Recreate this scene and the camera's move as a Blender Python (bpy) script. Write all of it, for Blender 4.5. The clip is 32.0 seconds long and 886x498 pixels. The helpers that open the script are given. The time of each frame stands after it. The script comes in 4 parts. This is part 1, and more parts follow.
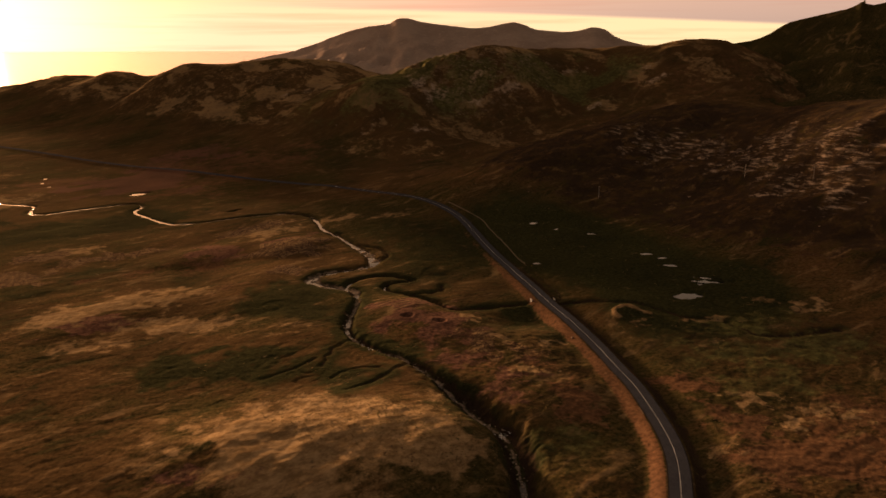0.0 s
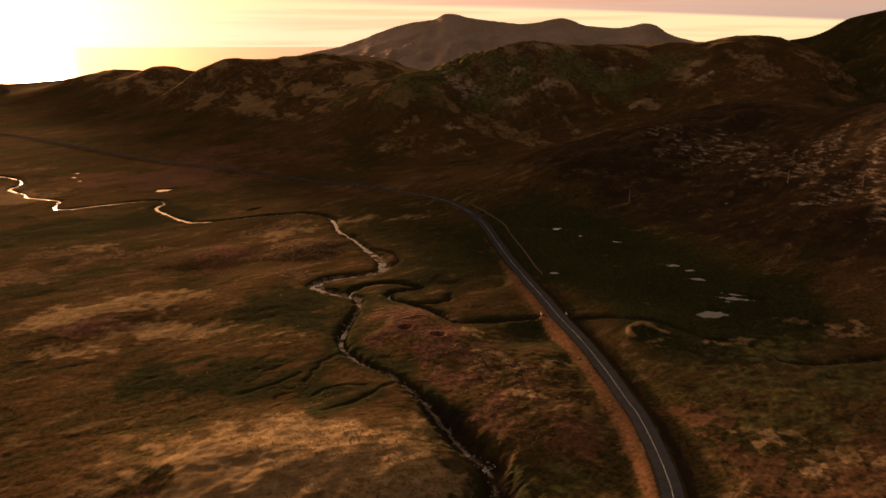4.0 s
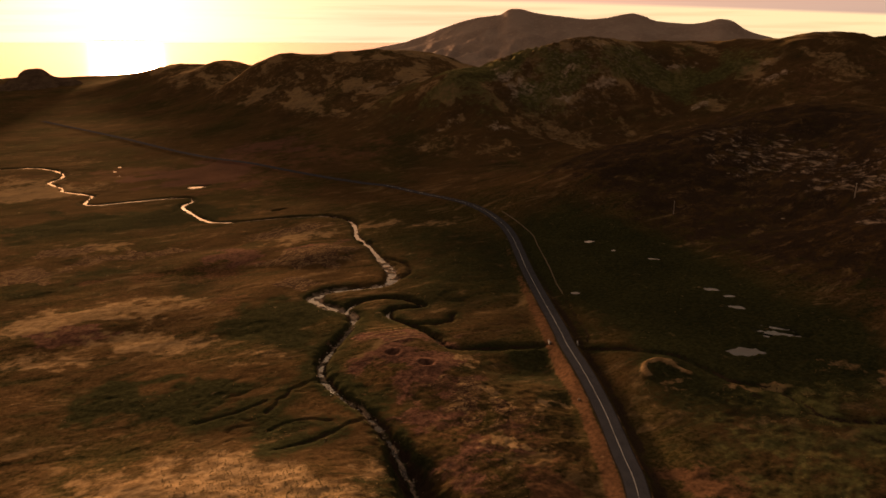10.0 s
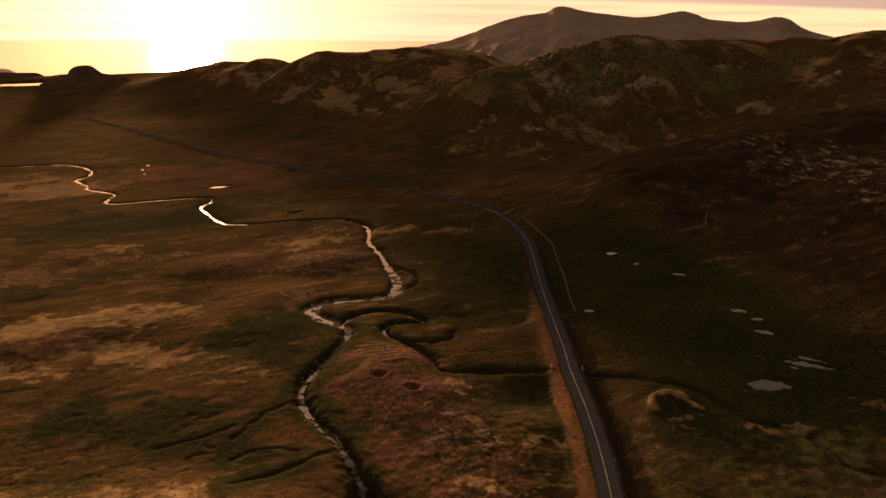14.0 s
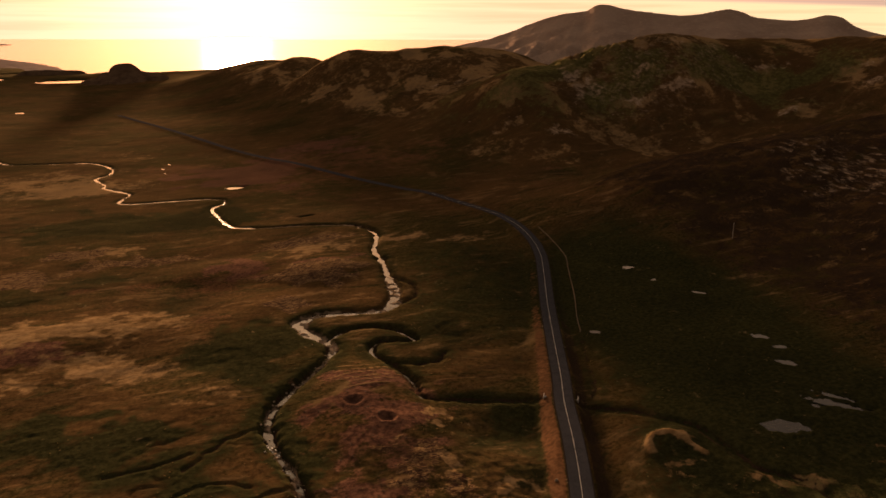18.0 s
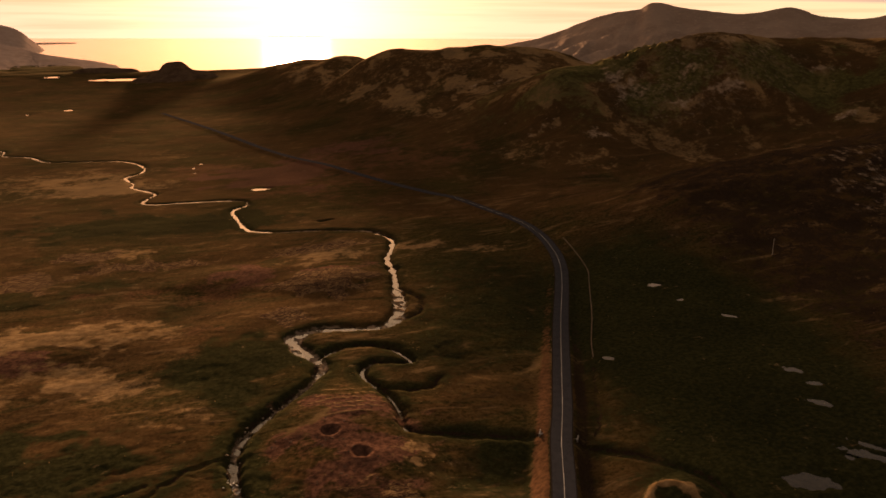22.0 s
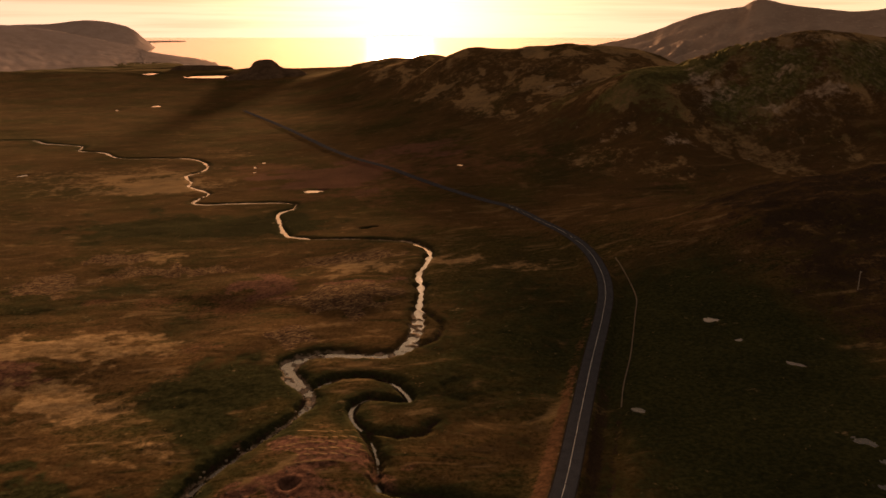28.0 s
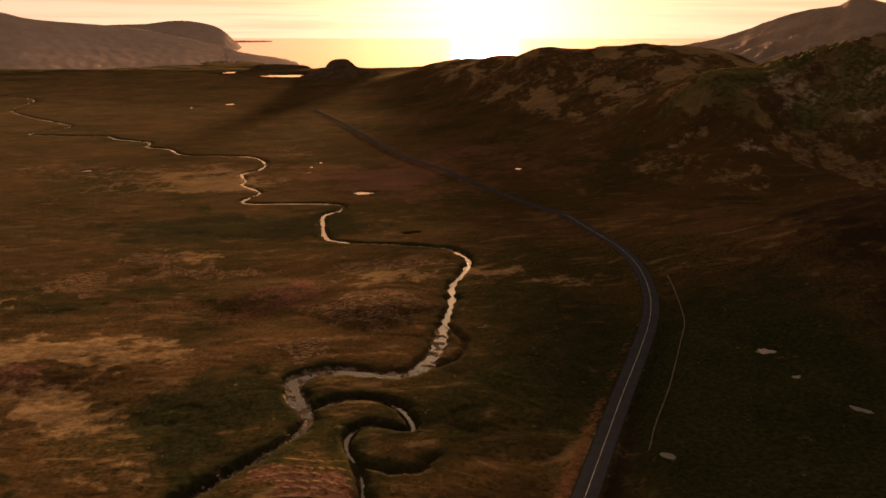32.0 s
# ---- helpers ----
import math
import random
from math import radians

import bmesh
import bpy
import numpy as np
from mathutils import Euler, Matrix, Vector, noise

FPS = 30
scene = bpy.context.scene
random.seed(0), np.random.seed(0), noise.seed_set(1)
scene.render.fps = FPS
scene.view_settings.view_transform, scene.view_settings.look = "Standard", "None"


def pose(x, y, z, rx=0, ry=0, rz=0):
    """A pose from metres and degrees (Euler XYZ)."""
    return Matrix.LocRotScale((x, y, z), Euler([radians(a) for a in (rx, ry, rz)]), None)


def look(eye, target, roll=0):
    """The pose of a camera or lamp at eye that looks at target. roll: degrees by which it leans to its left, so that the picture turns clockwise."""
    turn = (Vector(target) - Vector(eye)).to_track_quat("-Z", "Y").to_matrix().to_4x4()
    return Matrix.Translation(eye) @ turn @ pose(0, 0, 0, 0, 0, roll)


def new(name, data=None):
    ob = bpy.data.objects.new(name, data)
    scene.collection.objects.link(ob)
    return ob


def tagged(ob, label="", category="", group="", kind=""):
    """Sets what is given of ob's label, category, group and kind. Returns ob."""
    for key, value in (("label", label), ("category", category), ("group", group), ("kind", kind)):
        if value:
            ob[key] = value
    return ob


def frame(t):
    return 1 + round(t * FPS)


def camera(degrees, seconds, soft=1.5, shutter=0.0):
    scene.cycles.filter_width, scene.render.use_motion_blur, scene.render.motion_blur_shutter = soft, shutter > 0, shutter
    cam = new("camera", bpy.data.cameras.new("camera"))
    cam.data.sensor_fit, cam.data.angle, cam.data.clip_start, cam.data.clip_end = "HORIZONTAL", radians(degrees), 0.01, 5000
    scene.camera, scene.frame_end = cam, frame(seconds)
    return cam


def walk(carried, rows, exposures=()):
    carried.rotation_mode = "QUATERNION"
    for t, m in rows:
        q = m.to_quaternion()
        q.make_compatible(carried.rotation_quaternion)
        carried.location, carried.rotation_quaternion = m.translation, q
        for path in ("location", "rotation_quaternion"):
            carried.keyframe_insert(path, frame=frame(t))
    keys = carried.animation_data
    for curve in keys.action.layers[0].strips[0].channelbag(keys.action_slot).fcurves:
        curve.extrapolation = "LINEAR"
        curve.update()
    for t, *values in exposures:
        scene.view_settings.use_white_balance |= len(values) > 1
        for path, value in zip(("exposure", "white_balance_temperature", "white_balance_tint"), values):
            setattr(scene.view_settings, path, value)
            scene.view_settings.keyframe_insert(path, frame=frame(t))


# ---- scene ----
cam = camera(59.73, 32.0, soft=1.65)


def cam_pose(x, y, z, heading, tilt, roll):
    """A camera pose: heading to the right of +y, tilt above level, roll, in degrees."""
    return pose(x, y, z, 0, 0, -heading) @ pose(0, 0, 0, 90 + tilt) @ pose(0, 0, 0, 0, 0, roll)


PATH = [
    (0, cam_pose(-194.48, -113.24, 114.32, 34.268, -15.980, -0.207)),
    (1, cam_pose(-187.47, -111.74, 114.04, 33.259, -16.044, -0.178)),
    (2, cam_pose(-180.53, -110.04, 113.77, 32.247, -16.107, -0.149)),
    (3, cam_pose(-173.63, -108.17, 113.50, 31.280, -16.168, -0.122)),
    (6, cam_pose(-153.28, -101.65, 112.73, 28.336, -16.332, -0.048)),
    (7, cam_pose(-146.59, -99.20, 112.48, 27.372, -16.379, -0.027)),
    (8, cam_pose(-139.95, -96.63, 112.23, 26.441, -16.421, -0.009)),
    (9, cam_pose(-133.37, -93.95, 111.99, 25.551, -16.460, 0.008)),
    (10, cam_pose(-126.83, -91.15, 111.74, 24.700, -16.495, 0.023)),
    (11, cam_pose(-120.35, -88.23, 111.50, 23.746, -16.526, 0.035)),
    (12, cam_pose(-113.91, -85.21, 111.27, 22.744, -16.554, 0.044)),
    (13, cam_pose(-107.54, -82.07, 111.03, 21.779, -16.579, 0.052)),
    (14, cam_pose(-101.21, -78.82, 110.80, 20.883, -16.602, 0.057)),
    (17, cam_pose(-82.61, -68.35, 110.10, 18.397, -16.659, 0.060)),
    (18, cam_pose(-76.54, -64.62, 109.86, 17.499, -16.676, 0.057)),
    (19, cam_pose(-70.54, -60.76, 109.62, 16.685, -16.691, 0.053)),
    (20, cam_pose(-64.62, -56.77, 109.37, 15.657, -16.706, 0.048)),
    (21, cam_pose(-58.76, -52.66, 109.11, 14.533, -16.720, 0.041)),
    (22, cam_pose(-52.99, -48.42, 108.84, 13.400, -16.733, 0.035)),
    (23, cam_pose(-47.29, -44.05, 108.55, 12.326, -16.745, 0.027)),
    (24, cam_pose(-41.68, -39.56, 108.23, 11.136, -16.756, 0.020)),
    (25, cam_pose(-36.16, -34.94, 107.89, 9.899, -16.765, 0.014)),
    (28, cam_pose(-20.11, -20.43, 106.61, 6.083, -16.772, 0.002)),
    (29, cam_pose(-14.94, -15.40, 106.08, 4.581, -16.765, 0.003)),
    (30, cam_pose(-9.87, -10.30, 105.47, 3.044, -16.750, 0.007)),
    (31, cam_pose(-4.88, -5.14, 104.78, 1.482, -16.728, 0.014)),
    (32, cam_pose(0.01, 0.06, 103.99, 0.001, -16.696, 0.026)),
]
walk(cam, PATH)
scene.view_settings.exposure = 2.42

# ---- sky and sun ----
SUN_HEADING, SUN_HEIGHT = 3.0, 2.8
world = bpy.data.worlds.new("sunset_sky")
scene.world = world
world.use_nodes = True
wn, wl = world.node_tree.nodes, world.node_tree.links
wn.clear()


def wnode(kind, **values):
    n = wn.new(kind)
    for key, value in values.items():
        n.inputs[key.replace("_", " ")].default_value = value
    return n


def wmath(op, a, b=0.0, clamp=False):
    n = wn.new("ShaderNodeMath")
    n.operation, n.use_clamp = op, clamp
    for socket, v in zip(n.inputs, (a, b)):
        if isinstance(v, (int, float)):
            socket.default_value = v
        else:
            wl.new(v, socket)
    return n.outputs[0]


def wmix(kind, factor, a, b):
    n = wn.new("ShaderNodeMix")
    n.data_type, n.blend_type = "RGBA", kind
    for socket, v in zip((n.inputs[0], n.inputs[6], n.inputs[7]), (factor, a, b)):
        if isinstance(v, (int, float)):
            socket.default_value = v
        elif isinstance(v, tuple):
            socket.default_value = (*v, 1)
        else:
            wl.new(v, socket)
    return n.outputs[2]


def wramp(value, stops):
    n = wn.new("ShaderNodeValToRGB")
    n.color_ramp.elements[0].position, n.color_ramp.elements[1].position = stops[0][0], stops[-1][0]
    for place, _ in stops[1:-1]:
        n.color_ramp.elements.new(place)
    for e, (_, c) in zip(n.color_ramp.elements, stops):
        e.color = (*c, 1)
    wl.new(value, n.inputs[0])
    return n.outputs[0]


sky = wn.new("ShaderNodeTexSky")
sky.sky_type, sky.sun_disc = "NISHITA", False
sky.sun_elevation, sky.sun_rotation = radians(SUN_HEIGHT), radians(SUN_HEADING)
sky.air_density, sky.dust_density, sky.ozone_density = 1.4, 4.0, 1.0
ways = wn.new("ShaderNodeTexCoord").outputs["Generated"]
split = wn.new("ShaderNodeSeparateXYZ")
wl.new(ways, split.inputs[0])
height = split.outputs[2]
towards = wn.new("ShaderNodeVectorMath")
towards.operation = "DOT_PRODUCT"
wl.new(ways, towards.inputs[0])
towards.inputs[1].default_value = (math.sin(radians(SUN_HEADING)), math.cos(radians(SUN_HEADING)), 0.02)
near_sun = towards.outputs["Value"]
# Bright along the horizon, dusky overhead and behind; a wide glow round the sun.
front = wmath("MULTIPLY_ADD", near_sun, 0.42)
front.node.inputs[2].default_value = 0.58
level = wramp(wmath("MAXIMUM", height, 0.0), ((0.0, (1.0, 0.63, 0.43)), (0.035, (0.80, 0.50, 0.36)), (0.09, (0.42, 0.28, 0.215)), (0.25, (0.44, 0.285, 0.19)), (0.42, (0.31, 0.205, 0.138)), (0.6, (0.23, 0.158, 0.112)), (1.0, (0.18, 0.128, 0.098))))
band = wmix("MULTIPLY", 1.0, level, wramp(front, ((0.0, (0.24, 0.215, 0.21)), (0.5, (0.42, 0.38, 0.37)), (0.8, (1.0, 1.0, 1.0)), (1.0, (1.1, 1.08, 1.0)))))
ahead = wmath("MAXIMUM", near_sun, 0.0)
glow, wide = wmath("POWER", ahead, 110.0), wmath("POWER", ahead, 7.0)
# Unseen bright lobe added above the sun for river and pool reflections.
above = wn.new("ShaderNodeVectorMath")
above.operation = "DOT_PRODUCT"
wl.new(ways, above.inputs[0])
above.inputs[1].default_value = (math.sin(radians(SUN_HEADING)) * 0.92, math.cos(radians(SUN_HEADING)) * 0.92, 0.39)
added_glow = wmath("POWER", wmath("MAXIMUM", above.outputs["Value"], 0.0), 40.0)
# Long thin cloud streaks.
stretch = wn.new("ShaderNodeMapping")
stretch.inputs["Scale"].default_value = (1.6, 1.6, 60.0)
wl.new(ways, stretch.inputs[0])
streak = wnode("ShaderNodeTexNoise", Scale=2.2, Detail=5.0, Roughness=0.55)
wl.new(stretch.outputs[0], streak.inputs["Vector"])
cloud = wmath("MULTIPLY_ADD", streak.outputs[0], 6.0)
cloud.node.inputs[2].default_value = -2.9
cloud.node.use_clamp = True
# A grey-pink bank that hangs lower away from the sun, with a clear bright strip under it.
bank_edge = wmath("MULTIPLY", wmath("SUBTRACT", near_sun, 0.55), 0.06)
bank = wmath("MULTIPLY", wmath("SUBTRACT", height, bank_edge), 260.0, True)
far_off = wmath("SUBTRACT", 0.95, wide, True)
inland = wmath("MULTIPLY", split.outputs[0], 2.2, True)
strip = wmix("MIX", wmath("MULTIPLY", wmath("MULTIPLY", wmath("SUBTRACT", 1.0, bank), far_off), inland), band, (1.08, 0.80, 0.42))
streaked = wmix("MULTIPLY", cloud, strip, (0.90, 0.79, 0.77))
grey = wmix("MIX", wmath("MULTIPLY", wmath("MULTIPLY", wmath("MULTIPLY", bank, far_off), inland), wmath("SUBTRACT", 1.0, wmath("MULTIPLY", height, 8.0), True)), streaked, (0.52, 0.35, 0.28))
lit = wmix("ADD", wide, grey, (0.23, 0.135, 0.075))
lit = wmix("ADD", added_glow, lit, (1.5, 1.0, 0.55))
lit = wmix("ADD", glow, lit, (1.25, 0.97, 0.52))
back = wn.new("ShaderNodeBackground")
wl.new(lit, back.inputs[0])
back.inputs[1].default_value = 0.205
air = wn.new("ShaderNodeBackground")
wl.new(wmix("MULTIPLY", 1.0, sky.outputs[0], (1.0, 0.74, 0.60)), air.inputs[0])
air.inputs[1].default_value = 0.028
total = wn.new("ShaderNodeAddShader")
wl.new(back.outputs[0], total.inputs[0])
wl.new(air.outputs[0], total.inputs[1])
wl.new(total.outputs[0], wn.new("ShaderNodeOutputWorld").inputs[0])

sun = new("sun", bpy.data.lights.new("sun", "SUN"))
sun.data.energy, sun.data.angle, sun.data.color = 3.3, radians(3.6), (1.0, 0.58, 0.32)
h, e = radians(SUN_HEADING), radians(SUN_HEIGHT)
sun.matrix_world = look((0, 0, 300), (-math.sin(h) * math.cos(e), -math.cos(h) * math.cos(e), 300 - math.sin(e)))


# ---- materials ----
class Paint:
    """A node material and short ways to wire it."""

    def __init__(self, name, rough=0.9, spec=0.25):
        self.mat = bpy.data.materials.new(name)
        self.mat.use_nodes = True
        self.nodes, self.links = self.mat.node_tree.nodes, self.mat.node_tree.links
        self.shader = self.nodes["Principled BSDF"]
        self.shader.inputs["Roughness"].default_value = rough
        self.shader.inputs["Specular IOR Level"].default_value = spec
        self.place = self.nodes.new("ShaderNodeNewGeometry").outputs["Position"]

    def put(self, socket, v):
        if isinstance(v, (int, float)):
            socket.default_value = v
        elif isinstance(v, tuple):
            socket.default_value = (*v, 1) if len(v) == 3 and socket.type == "RGBA" else v
        else:
            self.links.new(v, socket)

    def noise(self, scale, detail=4.0, rough=0.6, stretch=None, swirl=0.0):
        n = self.nodes.new("ShaderNodeTexNoise")
        n.inputs["Distortion"].default_value = swirl
        n.inputs["Scale"].default_value, n.inputs["Detail"].default_value, n.inputs["Roughness"].default_value = scale, detail, rough
        where = self.place
        if stretch:
            m = self.nodes.new("ShaderNodeMapping")
            m.inputs["Scale"].default_value = stretch
            self.links.new(where, m.inputs[0])
            where = m.outputs[0]
        self.links.new(where, n.inputs["Vector"])
        return n.outputs[0]

    def math(self, op, a, b=0.0, clamp=False):
        n = self.nodes.new("ShaderNodeMath")
        n.operation, n.use_clamp = op, clamp
        self.put(n.inputs[0], a), self.put(n.inputs[1], b)
        return n.outputs[0]

    def band(self, v, lo, hi):
        n = self.nodes.new("ShaderNodeMapRange")
        n.interpolation_type = "SMOOTHSTEP"
        self.put(n.inputs[0], v)
        n.inputs[1].default_value, n.inputs[2].default_value = lo, hi
        return n.outputs[0]

    def mix(self, f, a, b, kind="MIX"):
        n = self.nodes.new("ShaderNodeMix")
        n.data_type, n.blend_type = "RGBA", kind
        self.put(n.inputs[0], f), self.put(n.inputs[6], a), self.put(n.inputs[7], b)
        return n.outputs[2]

    def layer(self, name):
        n = self.nodes.new("ShaderNodeAttribute")
        n.attribute_name = name
        return n.outputs["Fac"]

    def any_object(self):
        return self.nodes.new("ShaderNodeObjectInfo").outputs["Random"]

    def any_island(self):
        return self.nodes.new("ShaderNodeNewGeometry").outputs["Random Per Island"]

    def bump(self, height, distance, strength=1.0):
        n = self.nodes.new("ShaderNodeBump")
        n.inputs["Distance"].default_value, n.inputs["Strength"].default_value = distance, strength
        self.links.new(height, n.inputs["Height"])
        self.links.new(n.outputs[0], self.shader.inputs["Normal"])

    def colour(self, v):
        self.put(self.shader.inputs["Base Color"], v)
        return self


def moor_paint():
    p = Paint("moorland", 1.0, 0.0)
    mid, fine, grain = p.noise(0.11, 6, 0.65), p.noise(0.7, 5, 0.7), p.noise(3.0, 3, 0.7)
    streaks = p.noise(0.3, 6, 0.75, (0.75, 1.15, 1.0))
    axes = p.nodes.new("ShaderNodeSeparateXYZ")
    p.links.new(p.place, axes.inputs[0])
    even = p.math("MULTIPLY", p.band(axes.outputs[1], 240.0, 560.0), 0.8)
    rough_part = p.math("SUBTRACT", 1.0, even)

    def smoother(v):
        """The sward grows finer and more even down the valley."""
        return p.math("ADD", p.math("MULTIPLY", p.math("SUBTRACT", v, 0.5), rough_part), 0.5)

    fine, streaks, soft_mid = smoother(fine), smoother(streaks), smoother(mid)
    flecks = p.band(p.noise(0.2, 7, 0.75, (1.3, 0.42, 2.0)), 0.49, 0.68)
    spots = p.band(p.noise(0.8, 7, 0.75, (0.55, 1.3, 1.0), 1.2), 0.45, 0.59)
    tufts = p.band(smoother(p.noise(0.42, 6, 0.78, (0.8, 1.2, 1.0))), 0.53, 0.70)
    olive = p.mix(p.band(fine, 0.32, 0.7), (0.025, 0.0203, 0.007), (0.066, 0.0515, 0.020))
    brown = p.mix(p.band(fine, 0.32, 0.7), (0.050, 0.029, 0.012), (0.098, 0.058, 0.025))
    russet = p.mix(p.band(fine, 0.3, 0.7), (0.066, 0.033, 0.017), (0.140, 0.074, 0.038))
    green = p.mix(p.band(fine, 0.35, 0.7), (0.016, 0.0172, 0.007), (0.0385, 0.0385, 0.016))
    tan = p.mix(p.band(streaks, 0.35, 0.68), (0.150, 0.093, 0.042), (0.310, 0.205, 0.105))
    heath = p.mix(p.band(fine, 0.36, 0.66), (0.062, 0.030, 0.021), (0.150, 0.076, 0.050))
    peat_and_shade = p.mix(p.band(grain, 0.3, 0.7), (0.018, 0.012, 0.008), (0.044, 0.029, 0.019))
    stone = p.mix(p.band(grain, 0.3, 0.7), (0.26, 0.19, 0.135), (0.46, 0.345, 0.25))
    ragged = p.math("MULTIPLY_ADD", fine, 1.0)
    ragged.node.inputs[2].default_value = -0.5
    ragged2 = p.math("MULTIPLY_ADD", mid, 1.2)
    ragged2.node.inputs[2].default_value = -0.6

    crumbs = p.math("MULTIPLY_ADD", p.noise(0.24, 7, 0.8), 1.9)
    crumbs.node.inputs[2].default_value = -0.95

    def where(name, lo=0.35, hi=0.65, broken=False):
        return p.band(p.math("ADD", p.layer(name), p.math("ADD", crumbs if broken else ragged, ragged2)), lo, hi)

    c = p.mix(where("tone", 0.2, 0.8), olive, brown)
    c = p.mix(p.math("MULTIPLY", tufts, 0.2), c, tan)
    drift = p.noise(0.05, 7, 0.66, (0.55, 1.3, 1.0), 1.6)
    wild = p.math("MULTIPLY_ADD", rough_part, 0.7)
    wild.node.inputs[2].default_value = 0.3
    c = p.mix(p.math("MULTIPLY", p.math("MULTIPLY", p.band(drift, 0.54, 0.64), 0.45), wild), c, tan)
    c = p.mix(p.math("MULTIPLY", p.math("MULTIPLY", p.math("SUBTRACT", 1.0, p.band(drift, 0.36, 0.47)), 0.75), wild), c, green)
    c = p.mix(where("lush", 0.3, 0.75), c, green)
    c = p.mix(where("russet", 0.3, 0.7), c, russet)
    c = p.mix(where("heath", 0.3, 0.7), c, heath)
    c = p.mix(where("dry_and_haze", 0.25, 0.8, True), c, tan)
    c = p.mix(where("speckle", 0.3, 0.5), c, p.mix(spots, (0.042, 0.022, 0.016), tan))
    c = p.mix(p.band(p.math("ADD", p.layer("terrace"), p.math("MULTIPLY", ragged, 0.3)), 0.3, 0.9), c, tan)
    c = p.mix(p.math("MULTIPLY", where("turf", 0.25, 0.85, True), 0.85), c, p.mix(p.band(crumbs, -0.3, 0.3), (0.040, 0.041, 0.014), (0.110, 0.102, 0.038)))
    c = p.mix(where("peat_and_shade"), c, peat_and_shade)
    c = p.mix(where("rock", 0.3, 0.85, True), c, p.mix(p.band(crumbs, -0.35, 0.3), (0.13, 0.085, 0.055), stone))
    c = p.mix(p.math("MULTIPLY", p.band(p.layer("scree"), 0.15, 0.6), flecks), c, stone)
    shade = p.band(p.noise(0.03, 3), 0.25, 0.75)
    c = p.mix(1.0, c, p.mix(shade, (0.78, 0.80, 0.82), (1.18, 1.15, 1.08)), "MULTIPLY")
    p.colour(c)
    p.shader.inputs["Sheen Weight"].default_value = 0.014
    p.shader.inputs["Sheen Roughness"].default_value = 0.3
    p.shader.inputs["Sheen Tint"].default_value = (1.0, 0.78, 0.45, 1)
    p.bump(p.math("ADD", p.math("MULTIPLY", fine, 0.8), p.math("MULTIPLY", grain, 0.35)), 0.3, 0.5)
    return p.mat


def hill_paint(name, dark, pale, scale=1.0):
    p = Paint(name, 1.0, 0.0)
    mid, fine = p.noise(0.02 * scale, 6, 0.65), p.noise(0.12 * scale, 5, 0.7, (1, 1, 2.5))
    c = p.mix(p.band(mid, 0.35, 0.65), dark, pale)
    c = p.mix(p.band(fine, 0.5, 0.72), c, tuple(v * 1.15 for v in pale))
    p.colour(c)
    p.bump(fine, 1.0, 0.4)
    return p.mat


def water_paint(name, deep, ripple, rough, scale):
    p = Paint(name, rough, 0.4)
    p.shader.inputs["IOR"].default_value = 1.33
    p.colour(p.mix(p.band(p.noise(0.4, 4), 0.35, 0.7), deep, tuple(v * 1.8 for v in deep)))
    p.bump(p.noise(scale, 3, 0.6), ripple, 0.5)
    return p.mat


def asphalt_paint():
    p = Paint("asphalt", 1.0, 0.0)
    fine, big = p.noise(9.0, 3, 0.7), p.noise(0.35, 5, 0.6)
    c = p.mix(p.band(big, 0.3, 0.7), (0.026, 0.026, 0.031), (0.046, 0.046, 0.053))
    p.colour(p.mix(p.band(fine, 0.35, 0.7), c, (0.060, 0.060, 0.068)))
    p.bump(fine, 0.02, 0.6)
    return p.mat


def plain_paint(name, a, b, scale, rough=0.85, depth=0.05):
    p = Paint(name, rough, 0.0 if rough > 0.8 else 0.2)
    n = p.noise(scale, 5, 0.65)
    vary = p.mix(1.0, p.mix(p.band(n, 0.3, 0.7), a, b), p.mix(p.any_object(), (0.8, 0.8, 0.8), (1.2, 1.2, 1.2)), "MULTIPLY")
    p.colour(vary)
    p.bump(n, depth, 0.7)
    return p.mat


MOOR = moor_paint()
# Moorland paled so its base colour carries the distance haze.
HAZED_HILL = hill_paint("hazed_far_moorland", (0.27, 0.197, 0.152), (0.33, 0.245, 0.190))
# Palest of the hills: haze along the coast is mixed into this colour.
HAZED_COAST = hill_paint("hazed_coastal_moorland", (0.36, 0.265, 0.215), (0.42, 0.315, 0.26), 0.6)
RIVER_WATER = water_paint("river_water", (0.034, 0.022, 0.012), 0.05, 0.10, 1.6)
KNOLL_TURF = hill_paint("knoll_turf", (0.075, 0.048, 0.030), (0.125, 0.083, 0.052), 3.0)
POND_WATER = water_paint("pond_water", (0.020, 0.017, 0.012), 0.01, 0.03, 0.8)
SEA_WATER = water_paint("sea_water", (0.075, 0.088, 0.110), 0.12, 0.12, 0.12)
ASPHALT = asphalt_paint()
ROAD_PAINT = plain_paint("road_marking", (0.42, 0.41, 0.38), (0.66, 0.65, 0.62), 3.0, 0.6, 0.005)
GRAVEL = plain_paint("gravel", (0.026, 0.020, 0.016), (0.055, 0.043, 0.034), 6.0, 0.95, 0.05)
WOOD = plain_paint("weathered_pole_wood", (0.26, 0.22, 0.18), (0.42, 0.37, 0.31), 5.0, 0.85, 0.02)
STONE = plain_paint("drystone", (0.20, 0.155, 0.11), (0.38, 0.30, 0.22), 3.0, 0.95, 0.05)
WALL_STONE = plain_paint("mossy_drystone", (0.12, 0.095, 0.068), (0.26, 0.205, 0.145), 3.0, 0.95, 0.05)
BOULDER = plain_paint("lichened_boulder", (0.15, 0.108, 0.072), (0.30, 0.225, 0.155), 1.5, 0.95, 0.08)
